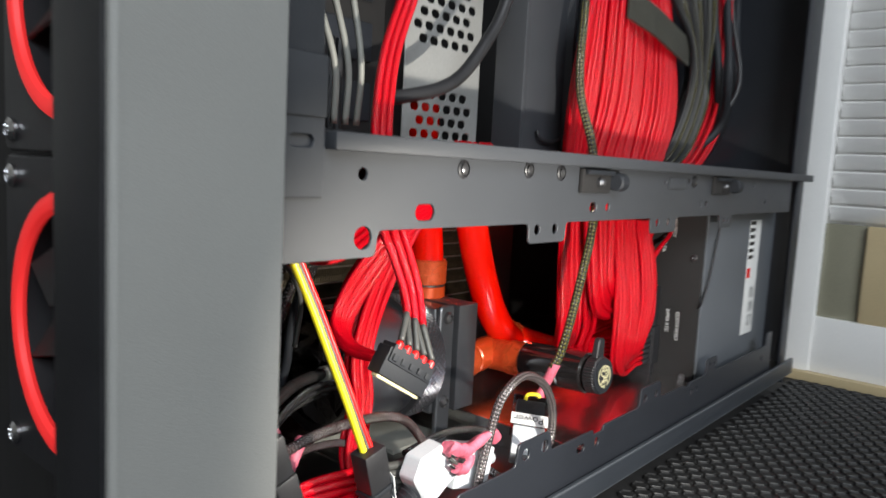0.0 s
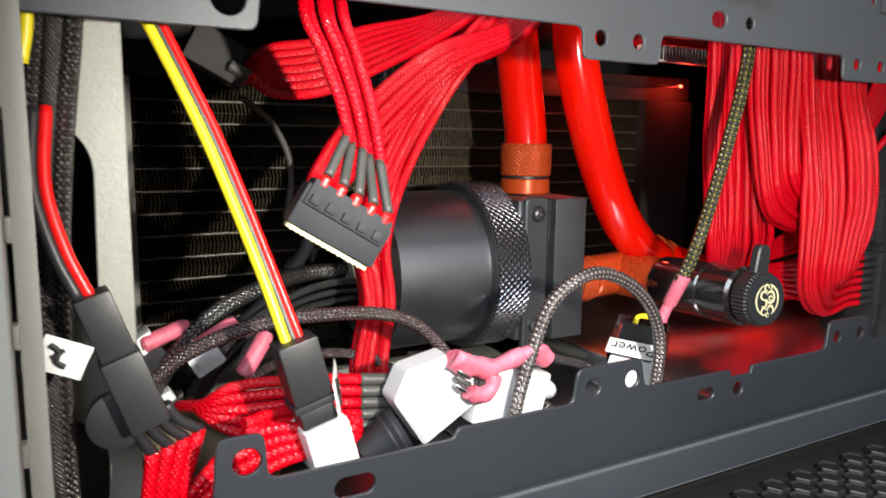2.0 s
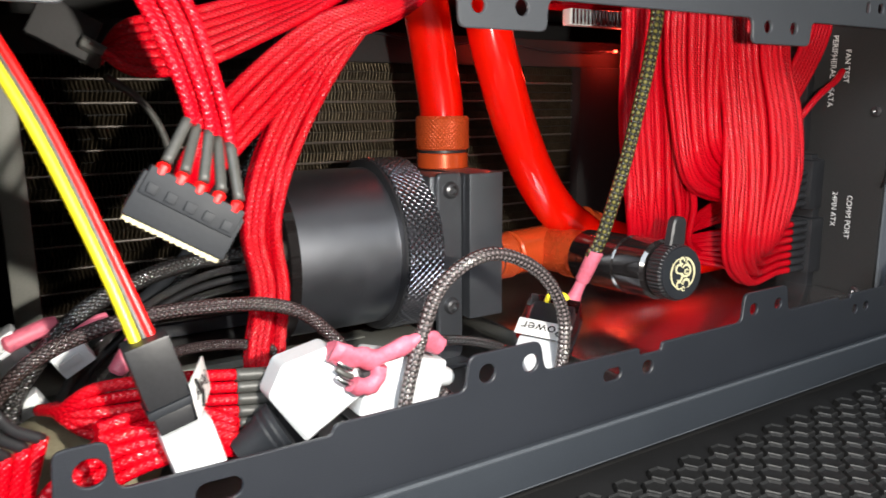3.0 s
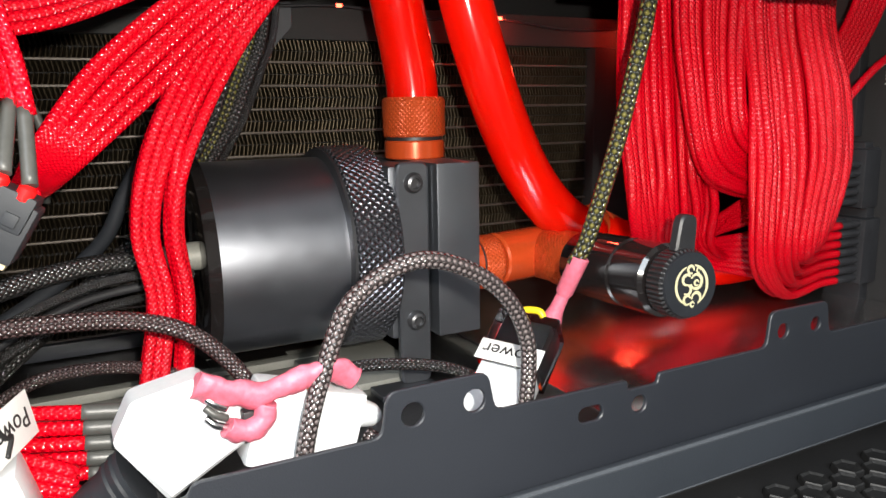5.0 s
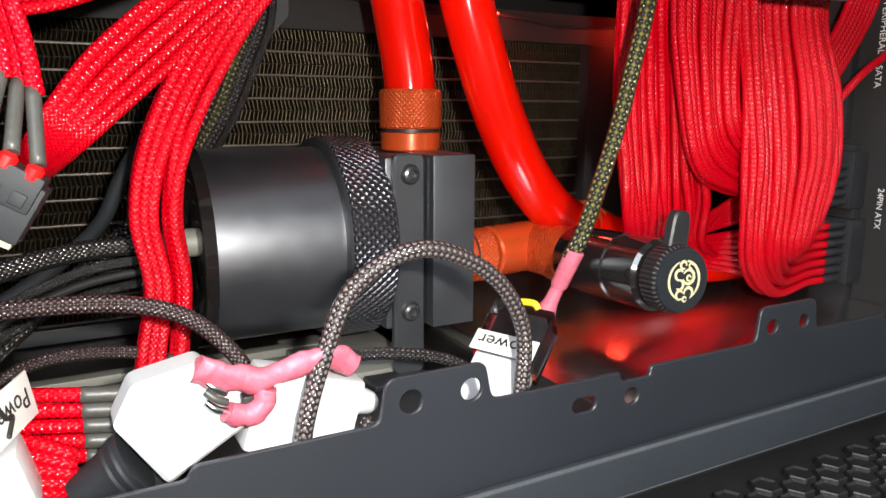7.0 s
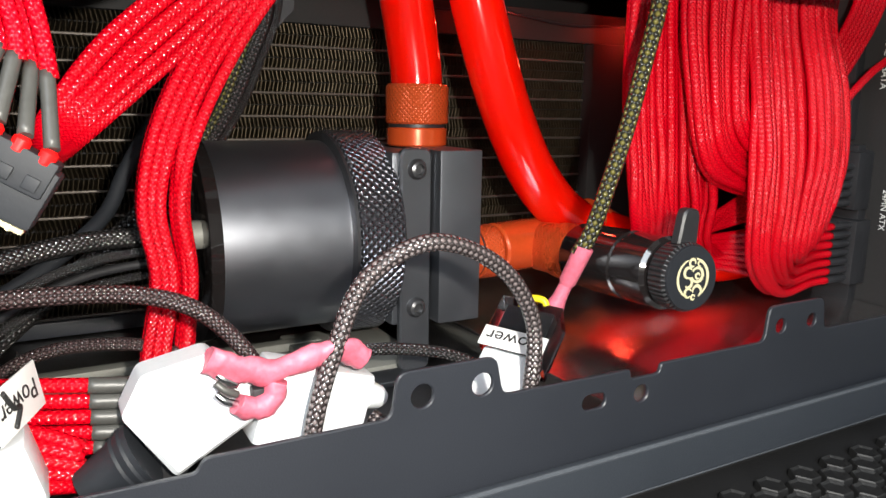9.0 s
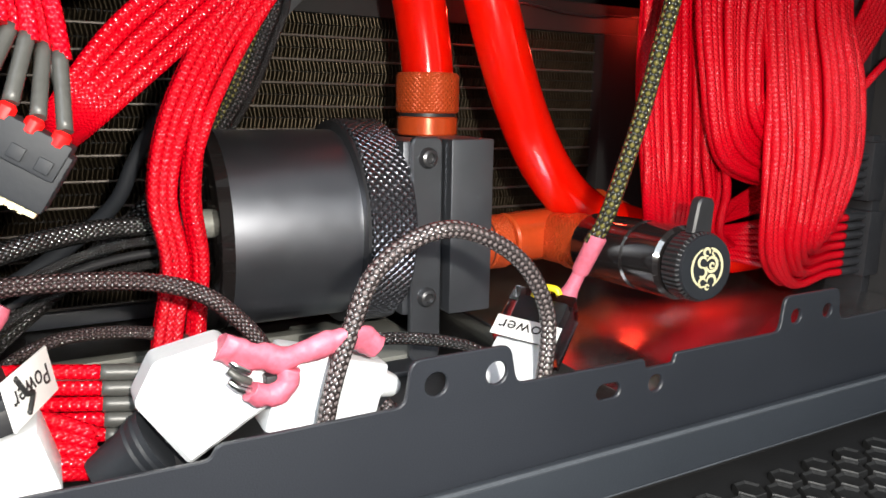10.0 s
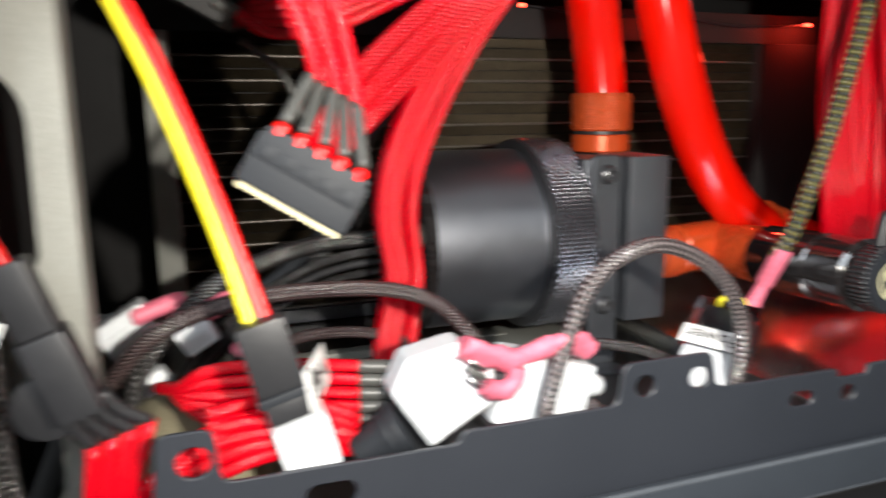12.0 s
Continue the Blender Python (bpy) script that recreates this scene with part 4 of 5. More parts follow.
# the rest of that harness, spread wide towards the drive plug
for i, k in enumerate((0.0, 0.09, 0.17, 0.25, 0.40, 0.48, 0.56, 0.70, 0.78, 0.98)):
    part("sleeved_wire", cable([(0.034 + 0.002 * (i % 5), 0.060, 0.152), (0.008 + 0.006 * k, 0.058 + 0.003 * (i % 2), 0.1285 - 0.004 * k), (-0.0220 + 0.008 * k, 0.057 + 0.003 * (i % 2), 0.1175 - 0.007 * k), (-0.0490 + 0.011 * k, 0.056 + 0.003 * (i % 2), 0.0970 - 0.008 * k), (-0.0640 + 0.008 * k, 0.053, 0.0785 - 0.005 * k), (-0.0690 + 0.006 * k, 0.040, 0.0690), (-0.0700 + 0.004 * k, 0.022, 0.0690)], WIRE, 9, 8), RED, hang)

# drive plug with its two sets of red wires
SL, SR = Vector((-0.0878, 0.0060, 0.0715)), Vector((-0.0690, 0.0030, 0.0598))
sx_ = (SR - SL).normalized()
sz_ = Vector((0.5, -0.05, 0.84))
sz_ = (sz_ - sx_ * sz_.dot(sx_)).normalized()
sy_ = sz_.cross(sx_)
SM = Matrix.Translation(SL) @ Matrix((sx_, sy_, sz_)).transposed().to_4x4()
W = (SR - SL).length
sata = harness("drive_power_plug", tuple(SL), "dark grey drive power plug hanging on red sleeved wires", "plugs")
plug = part("plug", box((0, -0.0035, 0), (W, 0.0035, 0.0100), 0.0006, SM), GREY_PLUG, sata)
part("plug_cap", box((0.0008, -0.0042, 0.0052), (W - 0.0008, 0.0030, 0.0115), 0.0005, SM), GREY_PLUG, sata)
part("contact_edge", box((0.0006, -0.0022, -0.0012), (W - 0.0006, 0.0008, 0.0002), 0.0003, SM), CREAM, sata, "cream contact strip")
for i in range(14):
    part("contact", box((0.0016 + i * 0.00136, -0.0024, -0.0013), (0.0022 + i * 0.00136, -0.0020, 0.0010), 0.0001, SM), GOLD, plug)
for i in range(5):
    x = 0.0030 + i * 0.0041
    part("latch_window", box((x - 0.0011, -0.0048, 0.0060), (x + 0.0011, -0.0041, 0.0082), 0.0002, SM), GREY_PLUG, plug)
    p0, p1 = SM @ Vector((x, -0.0030, 0.0100)), SM @ Vector((x, -0.0030, 0.0130))
    part("red_bead", rod(p0, p1, 0.0014, 12, 0.0006), RED_PLAIN, sata, "red wire end")
    f = (i - 2) / 2
    p2 = Vector((-0.0690 + f * 0.0042, 0.0052 + 0.0018 * (i % 2), 0.0870 - f * 0.0026))
    part("wire_boot", cable([p1, (p1 + p2) / 2, p2], 0.0012, 10, 4), SHRINK, sata)
    g, back = f * 0.0036, 0.0024 * (i % 2)
    part("sleeved_wire", cable([p2 - Vector((-0.0004, 0, 0.0010)), (-0.0689 + g, 0.0060 + back, 0.0915), (-0.0706 + g * 1.05, 0.0066 + back, 0.0990), (-0.0733 + g * 1.2, 0.0088 + back, 0.1090), (-0.0760 + g * 1.3, 0.0120 + back, 0.1200), (-0.0700 + g, 0.024 + back, 0.142), (-0.052 + g, 0.040 + back, 0.180), (-0.038 + g, 0.042 + back, 0.215), (-0.030 + g, 0.042 + back, 0.260)], 0.00135, 10, 8), RED, sata)

# upper left plug and its folded red ribbon
up = harness("drive_power_plug", (-0.092, 0.06, 0.106), "dark grey plug with a folded red wire ribbon", "plugs")
part("plug", box((-0.0985, 0.0565, 0.1065), (-0.0835, 0.0640, 0.1175), 0.0008, Matrix.Translation((-0.09, 0.06, 0.11)) @ Matrix.Rotation(radians(28), 4, "Y") @ Matrix.Translation((0.09, -0.06, -0.11))), BLACK_MATT, up)
for i in range(7):
    part("wire_boot", rod((-0.0868, 0.0552 + i * 0.0018, 0.1090 - i * 0.0004), (-0.0815, 0.0550 + i * 0.0018, 0.1060 - i * 0.0004), 0.0017, 10), SHRINK, up)
    part("sleeved_wire", cable([(-0.0820, 0.0550 + i * 0.0018, 0.1062 - i * 0.0003), (-0.0745, 0.0530 + i * 0.0018, 0.1015 + i * 0.0021), (-0.0600, 0.0520 + i * 0.0018, 0.1030 + i * 0.0024), (-0.0400, 0.0560 + i * 0.0018, 0.1115 + i * 0.0020), (-0.015, 0.060 + i * 0.002, 0.124 + i * 0.001), (0.012, 0.064, 0.142)], WIRE, 9, 8), RED, up)
part("grey_lead", cable([(-0.0800, 0.070, 0.1010), (-0.0700, 0.072, 0.0930), (-0.0640, 0.074, 0.0800), (-0.0650, 0.076, 0.0620)], 0.0011, 8), SHRINK, up)

# yellow, black and red flat lead to a labelled plug
yl = harness("flat_lead", (-0.084, 0.009, 0.02), "yellow and red flat lead with a black plug and paper label", "plugs")
for i, (mat, dx) in enumerate(((YELLOW, -0.0013), (SHRINK, 0.0004), (RED_PLAIN, 0.0017))):
    part("wire", cable([(-0.1180 + dx, 0.024, 0.1290), (-0.1090 + dx, 0.022, 0.1095), (-0.1010 + dx, 0.020, 0.0915), (-0.0948 + dx, 0.017, 0.0740), (-0.0892 + dx, 0.013, 0.0560), (-0.0848 + dx * 1.2, 0.0092, 0.0405)], (0.0013, 0.0009, 0.0012)[i], 10, 8), mat, yl)
YM = Matrix.Translation((-0.0848, 0.0090, 0.0420)) @ Matrix.Rotation(radians(-15), 4, "Y")
part("plug", box((-0.0052, -0.0040, -0.0140), (0.0046, 0.0040, 0.0010), 0.0007, YM), BLACK, yl)
part("plug_lip", box((-0.0056, -0.0044, -0.0160), (0.0048, 0.0044, -0.0140), 0.0004, YM), GREY_PLUG, yl)
part("lower_plug", box((-0.0047, -0.0036, -0.0206), (0.0042, 0.0036, -0.0160), 0.0006, YM), BLACK, yl)
part("white_base", box((-0.0050, -0.0040, -0.0340), (0.0066, 0.0095, -0.0215), 0.0014, YM), WHITE, yl, "white nylon base")
ta = Vector((0.0065, 0.016, 0.0006)).normalized()
tb = Vector((-0.15, 0.06, 0.98))
tb = (tb - ta * tb.dot(ta)).normalized()
TM = Matrix.Translation((-0.0762, 0.0035, 0.0238)) @ Matrix((ta, tb, ta.cross(tb))).transposed().to_4x4()
tag = part("paper_label", box((0, 0, 0), (0.0172, 0.0088, 0.0004), 0.0001, TM), PAPER, yl, "white paper label with print")
lettering("print", "Power", 0.0052, TM @ Matrix.Translation((0.0086, 0.0046, 0.0005)) @ Matrix.Rotation(radians(180), 4, "Z"), INK, tag)
part("pen_mark", cable([TM @ Vector((0.0040, 0.0080, 0.0006)), TM @ Vector((0.0062, 0.0042, 0.0006)), TM @ Vector((0.0080, 0.0036, 0.0006)), TM @ Vector((0.0050, 0.0010, 0.0006))], 0.0005, 6), INK, tag)
part("tail_wire", cable([YM @ Vector((0, 0, -0.036)), (-0.076, 0.018, 0.004), (-0.084, 0.026, -0.003), (-0.095, 0.036, -0.005)], WIRE, 9, 6), RED, yl)

# black plug pair beside the pillar
lp = harness("black_plug", (-0.128, 0.004, 0.03), "black plug pair with a paper label on red wires", "plugs")
LPM = Matrix.Translation((-0.1268, 0.0085, 0.0560)) @ Matrix.Rotation(radians(-19), 4, "Y")
part("plug", box((-0.0036, -0.0036, -0.0120), (0.0036, 0.0036, 0.0020), 0.0008, LPM), BLACK, lp)
part("lower_plug", box((-0.0042, -0.0040, -0.0290), (0.0042, 0.0040, -0.0120), 0.0010, LPM), BLACK, lp)
tg = part("paper_label", box((-0.0062, -0.0046, -0.0175), (0.0028, -0.0042, -0.0105), 0.0001, LPM @ Matrix.Translation((0.0020, 0, 0.0020)) @ Matrix.Rotation(radians(44), 4, "Y")), PAPER, lp, "white paper label")
LBM = LPM @ Matrix.Translation((0.0020, 0, 0.0020)) @ Matrix.Rotation(radians(44), 4, "Y")
part("pen_mark", cable([LBM @ Vector(p) for p in ((-0.0048, -0.0048, -0.0122), (-0.0030, -0.0048, -0.0130), (-0.0026, -0.0048, -0.0150), (-0.0008, -0.0048, -0.0156))], 0.0006, 6), INK, tg)
part("pen_mark", cable([LBM @ Vector(p) for p in ((-0.0020, -0.0048, -0.0125), (-0.0036, -0.0048, -0.0146))], 0.0005, 6), INK, tg)
for i in range(2):
    part("wire", cable([(-0.1350 + 0.0022 * i, 0.016, 0.0950), (-0.1362 + 0.0022 * i, 0.012, 0.0800), (-0.1335 + 0.0022 * i, 0.0095, 0.0670), (-0.1295 + 0.0022 * i, 0.0082, 0.0570)], 0.0013, 8), RED_PLAIN if i else BLACK, lp)
for i in range(4):
    part("wire_boot", cable([LPM @ Vector((-0.003 + 0.0024 * i, 0, -0.0265)), LPM @ Vector((-0.003 + 0.0028 * i, 0.001, -0.0315)), LPM @ Vector((-0.002 + 0.0036 * i, 0.003, -0.0370))], 0.0013, 8, 4), BLACK, lp)
    part("sleeved_wire", cable([LPM @ Vector((-0.002 + 0.0036 * i, 0.003, -0.0365)), (-0.1180 + 0.0024 * i, 0.012, 0.0040 + 0.0015 * i), (-0.1090 + 0.0012 * i, 0.0135, 0.0020 + 0.0032 * i), (-0.0980, 0.0125 + 0.001 * i, 0.0080 + 0.0030 * i), (-0.0880, 0.0105 + 0.001 * i, 0.0125 + 0.0024 * i), (-0.0780, 0.0125, 0.0125 + 0.0018 * i)], WIRE, 9, 7), RED, lp)
part("ring_clip", lathe([(0.0052, 0), (0.0062, 0.0003), (0.0062, 0.0030), (0.0052, 0.0033)], (-0.1235, 0.0085, 0.0300), (-0.1235, 1, 0.0330), 24), BLACK, lp)

# braided cables that climb behind the pillar
cl = harness("braided_cables", (-0.130, 0.016, 0.0), "black and white braided cables climbing behind the pillar", "braided cables")
for i in range(3):
    part("sleeved_wire", cable([(-0.1240 - 0.0035 * i, 0.0170, 0.1500), (-0.1265 - 0.0035 * i, 0.0165, 0.1150), (-0.1305 - 0.003 * i, 0.0165 + 0.001 * i, 0.0820), (-0.1325 - 0.002 * i, 0.0165, 0.0500), (-0.1330 - 0.002 * i, 0.0165, 0.0150), (-0.1310, 0.022, -0.0050)], 0.0019, 9, 8), CHECK_BRAID if i != 1 else BLACK_BRAID, cl)
part("yellow_wire", cable([(-0.1355, 0.013, 0.148), (-0.1350, 0.013, 0.115), (-0.1365, 0.0135, 0.1030)], 0.0013, 8), YELLOW, cl)

# lower red harness lying behind the rail
lo = harness("cable_harness", (-0.075, 0.026, 0.0), "red sleeved cables bent flat behind the lower rail")
for i in range(5):
    z = 0.0265 - i * 0.0033
    part("sleeved_wire", cable([(-0.1060 + 0.001 * i, 0.0420, 0.0190), (-0.1015, 0.0345, 0.0210 - 0.0005 * i), (-0.0940, 0.0295, 0.0262 - 0.0030 * i), (-0.0780, 0.0265, z), (-0.0615, 0.0240, z - 0.0016)], WIRE, 9, 7), RED, lo)
    part("wire_boot", cable([(-0.0620, 0.0240, z - 0.0016), (-0.0570, 0.0236, z - 0.0022), (-0.0520, 0.0232, z - 0.0028)], 0.0017, 9, 4), SHRINK, lo)
part("plug", box((-0.0530, 0.0190, 0.0030), (-0.0420, 0.0270, 0.0245), 0.0008), BLACK, lo)
lob = harness("cable_harness", (-0.086, 0.014, -0.004), "red sleeved cables bunched low behind the rail")
for i in range(5):
    part("sleeved_wire", cable([(-0.0960, 0.0140, 0.0120 + 0.0026 * i), (-0.0850, 0.0145 + 0.001 * i, 0.0115 + 0.0026 * i), (-0.0730, 0.0160 + 0.001 * i, 0.0095 + 0.0024 * i), (-0.0640, 0.0190, 0.0065 + 0.002 * i)], WIRE, 9, 6), RED, lob)

# white capped pair with pink shrink
wp = harness("white_plug", (-0.03, 0.016, 0.0), "white nylon plug pair with a pink shrink tube", "plugs")
WM = Matrix.Translation((-0.0445, 0.0150, 0.0205)) @ Matrix.Rotation(radians(-36), 4, "Y")
part("cap", sheet(rounded([(-0.0106, -0.0085), (0.0085, -0.0105), (0.0118, -0.0040), (0.0100, 0.0070), (-0.0020, 0.0125), (-0.0098, 0.0085)], 0.0012, 3), [], -0.0035, 0.0095, 0.0010, WM), WHITE, wp, "white nylon cap")
WM2 = Matrix.Translation((-0.0180, 0.0165, 0.0150)) @ Matrix.Rotation(radians(16), 4, "Y")
part("second_cap", box((-0.0135, -0.0040, -0.0085), (0.0110, 0.0060, 0.0095), 0.0014, WM2), WHITE, wp, "white nylon cap")
part("spout", lathe([(0.0026, 0), (0.0034, 0.001), (0.0026, 0.0045), (0.0016, 0.0058)], WM2 @ Vector((0.0105, 0, 0.004)), WM2 @ Vector((0.03, 0, 0.002)), 16), WHITE, wp)
part("taper", lathe([(0.0068, 0), (0.0064, 0.0012), (0.0066, 0.0018), (0.0058, 0.0032), (0.0060, 0.0038), (0.0050, 0.0056), (0.0040, 0.0125), (0, 0.0125)], (-0.0535, 0.0160, 0.0125), (-0.0650, 0.0180, 0.0060), 24), GREY_PLUG, wp, "dark ribbed strain relief")
part("pink_sleeve", crumple(cable([(-0.0420, 0.0100, 0.0318), (-0.0365, 0.0092, 0.0292), (-0.0300, 0.0090, 0.0268), (-0.0220, 0.0092, 0.0282), (-0.0150, 0.0095, 0.0290), (-0.0095, 0.0105, 0.0262)], 0.0023, 18, 16, 1.55, wobble=0.0012), 0.0008, 260), PINK, wp, "pink shrink tube")
part("pink_tail", crumple(cable([(-0.0370, 0.0080, 0.0225), (-0.0335, 0.0082, 0.0205), (-0.0300, 0.0085, 0.0215), (-0.0290, 0.0088, 0.0250)], 0.0022, 16, 14, 1.25, wobble=0.0010), 0.0007, 280), PINK, wp)
for i in range(3):
    part("bare_wire", cable([(-0.0405, 0.0092, 0.0290 - 0.0022 * i), (-0.0388, 0.0084, 0.0275 - 0.0022 * i), (-0.0365, 0.0086, 0.0260 - 0.0020 * i)], 0.0008, 8, 6), (CHROME, SHRINK, CHROME)[i], wp)
part("black_band", box((-0.0335, 0.0082, 0.0212), (-0.0312, 0.0112, 0.0245), 0.0004), BLACK, wp)

# braided loop over the rail
lpc = harness("looped_cable", (0.007, 0.009, 0.0), "brown braided cable standing in a loop, white glints painted in its weave", "braided cables")
part("sleeve", cable([(-0.0222, 0.0105, -0.0060), (-0.0214, 0.0085, 0.0128), (-0.0166, 0.0080, 0.0300), (-0.0090, 0.0080, 0.0450), (0.0070, 0.0085, 0.0512), (0.0245, 0.0090, 0.0440), (0.0347, 0.0095, 0.0300), (0.0354, 0.0100, 0.0131), (0.0330, 0.0120, -0.0055)], 0.0020, 12, 10), BROWN_BRAID, lpc)

# clear plug box with label, and its olive cable with pink boot
cp = harness("clear_plug", (0.042, 0.026, 0.0), "clear plastic plug cover with a white labelled plug inside", "plugs")
cu = Vector((0.565, -0.82, -0.08)).normalized()
cv = Vector((0.84, 0.145, 0.52))
cv = (cv - cu * cv.dot(cu)).normalized()
CM = Matrix.Translation((0.0332, 0.0312, 0.0176)) @ Matrix((cu, cv, cu.cross(cv))).transposed().to_4x4()
part("cover", box((0, 0, -0.0110), (0.0180, 0.0180, 0), 0.0005, CM), CLEAR, cp, "clear plastic cover")
part("inner_plug", box((0.0012, -0.0160, -0.0100), (0.0168, 0.0012, -0.0012), 0.0010, CM), WHITE, cp, "white nylon plug")
part("dark_insert", box((0.0020, 0.0020, -0.0100), (0.0160, 0.0165, -0.0022), 0.0008, CM), BLACK, cp)
part("yellow_wire", cable([CM @ Vector((0.0060, 0.0160, -0.0020)), CM @ Vector((0.0070, 0.0185, -0.0002)), CM @ Vector((0.0115, 0.0190, 0.0002)), CM @ Vector((0.0130, 0.0180, -0.001))], 0.0010, 8), YELLOW, cp)
cl_ = part("paper_label", box((-0.0003, -0.0002, 0.0002), (0.0178, 0.0064, 0.0005), 0.0001, CM), PAPER, cp, "white paper label with print")
lettering("print", "Power", 0.0056, CM @ Matrix.Translation((0.0085, 0.0033, 0.0006)) @ Matrix.Rotation(radians(180), 4, "Z"), INK, cl_)
ol = harness("braided_cable", (0.066, 0.025, 0.03), "olive and black braided cable with a pink boot", "braided cables")
part("sleeve", cable([(0.0640, 0.0290, 0.0400), (0.0662, 0.0262, 0.0470), (0.0705, 0.0245, 0.0620), (0.0752, 0.0240, 0.0770), (0.0790, 0.0228, 0.0950), (0.0815, 0.0220, 0.1080), (0.0845, 0.0225, 0.1280), (0.083, 0.026, 0.155), (0.082, 0.035, 0.185), (0.090, 0.04, 0.23)], 0.0023, 12, 8), OLIVE_BRAID, ol)
part("pink_boot", lathe([(0.0030, 0), (0.0021, 0.0035), (0.0019, 0.0080), (0.0025, 0.0090), (0.0027, 0.0200), (0.0023, 0.0204)], (0.0600, 0.0335, 0.0235), (0.0668, 0.0258, 0.0480), 20), PINK, ol, "pink shrink boot")
# short dark braided lead behind the rail
sb = harness("braided_cable", (0.015, 0.04, 0.0), "short dark braided lead lying on the case floor", "braided cables")
part("sleeve", cable([(-0.020, 0.052, 0.0100), (0.000, 0.051, 0.0132), (0.016, 0.051, 0.0125), (0.034, 0.050, 0.0085), (0.046, 0.046, 0.0030)], 0.0018, 10, 8), CHECK_BRAID, sb)
part("short_tail", cable([(-0.004, 0.018, 0.0095), (0.000, 0.014, 0.0060), (0.006, 0.012, 0.0010)], 0.0018, 10, 6), BROWN_BRAID, sb)
# pump cables running left
pc = harness("pump_cables", (-0.07, 0.08, 0.03), "black braided pump cables with pink ends", "braided cables")
part("sleeve", cable([(-0.0330, 0.0873, 0.0425), (-0.0440, 0.0860, 0.0432), (-0.0580, 0.0820, 0.0435), (-0.0740, 0.0740, 0.0420), (-0.0900, 0.0660, 0.0375), (-0.1020, 0.0600, 0.0290), (-0.1110, 0.0560, 0.0180), (-0.1130, 0.0540, 0.0080)], 0.0027, 12, 8), FINE_BRAID, pc)
for i, (mat, r) in enumerate(((CHECK_BRAID, 0.0029), (OLIVE_BRAID, 0.0024), (CHECK_BRAID, 0.0021), (FINE_BRAID, 0.0014))):
    o, dy = 0.0042 * i, 0.0012 * (i % 2)
    part("sleeve", cable([(0.004 + o, 0.146 + dy, 0.132), (0.001 + o, 0.144 + dy, 0.112), (-0.0055 + o, 0.142 + dy, 0.097), (-0.0120 + o * 0.95, 0.142 + dy, 0.081), (-0.0215 + o * 0.9, 0.141 + dy, 0.065), (-0.0310 + o * 0.7, 0.139 + dy, 0.051), (-0.0440 + o * 0.5, 0.132 + dy, 0.0385), (-0.0620 + o * 0.3, 0.116 + dy, 0.0265), (-0.0800, 0.096 + dy, 0.0190 - 0.002 * i), (-0.0960, 0.082, 0.0080 - 0.002 * i)], r, 12, 8), mat, pc)
for i in range(3):
    part("thin_lead", cable([(-0.0300 - 0.002 * i, 0.084 + 0.003 * i, 0.0380 - 0.003 * i), (-0.0450, 0.083 + 0.003 * i, 0.0395 - 0.004 * i), (-0.0620, 0.078 + 0.003 * i, 0.0375 - 0.004 * i), (-0.0800, 0.070 + 0.002 * i, 0.0310 - 0.004 * i), (-0.0960, 0.061 + 0.002 * i, 0.0200 - 0.004 * i), (-0.1040, 0.057 + 0.002 * i, 0.0080 - 0.003 * i)], 0.0013, 9, 8), FINE_BRAID if i != 1 else BLACK, pc)
part("grey_lead", cable([(-0.0270, 0.116, 0.0840), (-0.0370, 0.111, 0.0720), (-0.0450, 0.105, 0.0600), (-0.0520, 0.098, 0.0480), (-0.0660, 0.086, 0.0380), (-0.082, 0.074, 0.030)], 0.0022, 10, 8), GREY_PLUG, pc)
for a, b_ in (((-0.0990, 0.055, 0.0300), (-0.0860, 0.058, 0.0360)), ((-0.1120, 0.062, 0.0310), (-0.0985, 0.064, 0.0350)), ((-0.0870, 0.050, 0.0220), (-0.0790, 0.052, 0.0330))):
    part("pink_end", lathe([(0.0018, 0), (0.0025, 0.0008), (0.0025, 0.0120), (0.0018, 0.0140)], a, b_, 16), PINK, pc, "pink shrink end")
for p, w in (((-0.0965, 0.054, 0.0275), 1.0), ((-0.1130, 0.066, 0.0270), 1.55), ((-0.1080, 0.058, 0.0140), 1.0)):
    turn = Matrix.Translation(p) @ Matrix.Rotation(radians(-30), 4, "Y")
    sp = part("small_plug", box((-0.0045 * w, -0.003 * w, -0.0035 * w), (0.0045 * w, 0.003 * w, 0.0035 * w), 0.0008, turn), WHITE, pc, "small white plug")
    part("plug_key", box((-0.0030 * w, -0.0036 * w, -0.0012 * w), (0.0020 * w, -0.0029 * w, 0.0012 * w), 0.0003, turn), WHITE, sp)
bc = harness("braided_cable", (-0.06, 0.035, 0.03), "brown braided cable arching across the floor", "braided cables")
part("sleeve", cable([(-0.0250, 0.0330, 0.0160), (-0.0290, 0.0345, 0.0245), (-0.0385, 0.0350, 0.0345), (-0.0503, 0.0350, 0.0393), (-0.0660, 0.0355, 0.0408), (-0.0820, 0.0360, 0.0405), (-0.0960, 0.0370, 0.0375), (-0.1080, 0.0400, 0.0310), (-0.1170, 0.0440, 0.0200)], 0.0020, 12, 8), SHADED_BRAID, bc)
part("sleeve", cable([(-0.0310, 0.060, 0.0100), (-0.0420, 0.062, 0.0175), (-0.0560, 0.064, 0.0205), (-0.0720, 0.066, 0.0190), (-0.0860, 0.066, 0.0100), (-0.094, 0.064, -0.003)], 0.0017, 10, 8), SHADED_BRAID, bc)

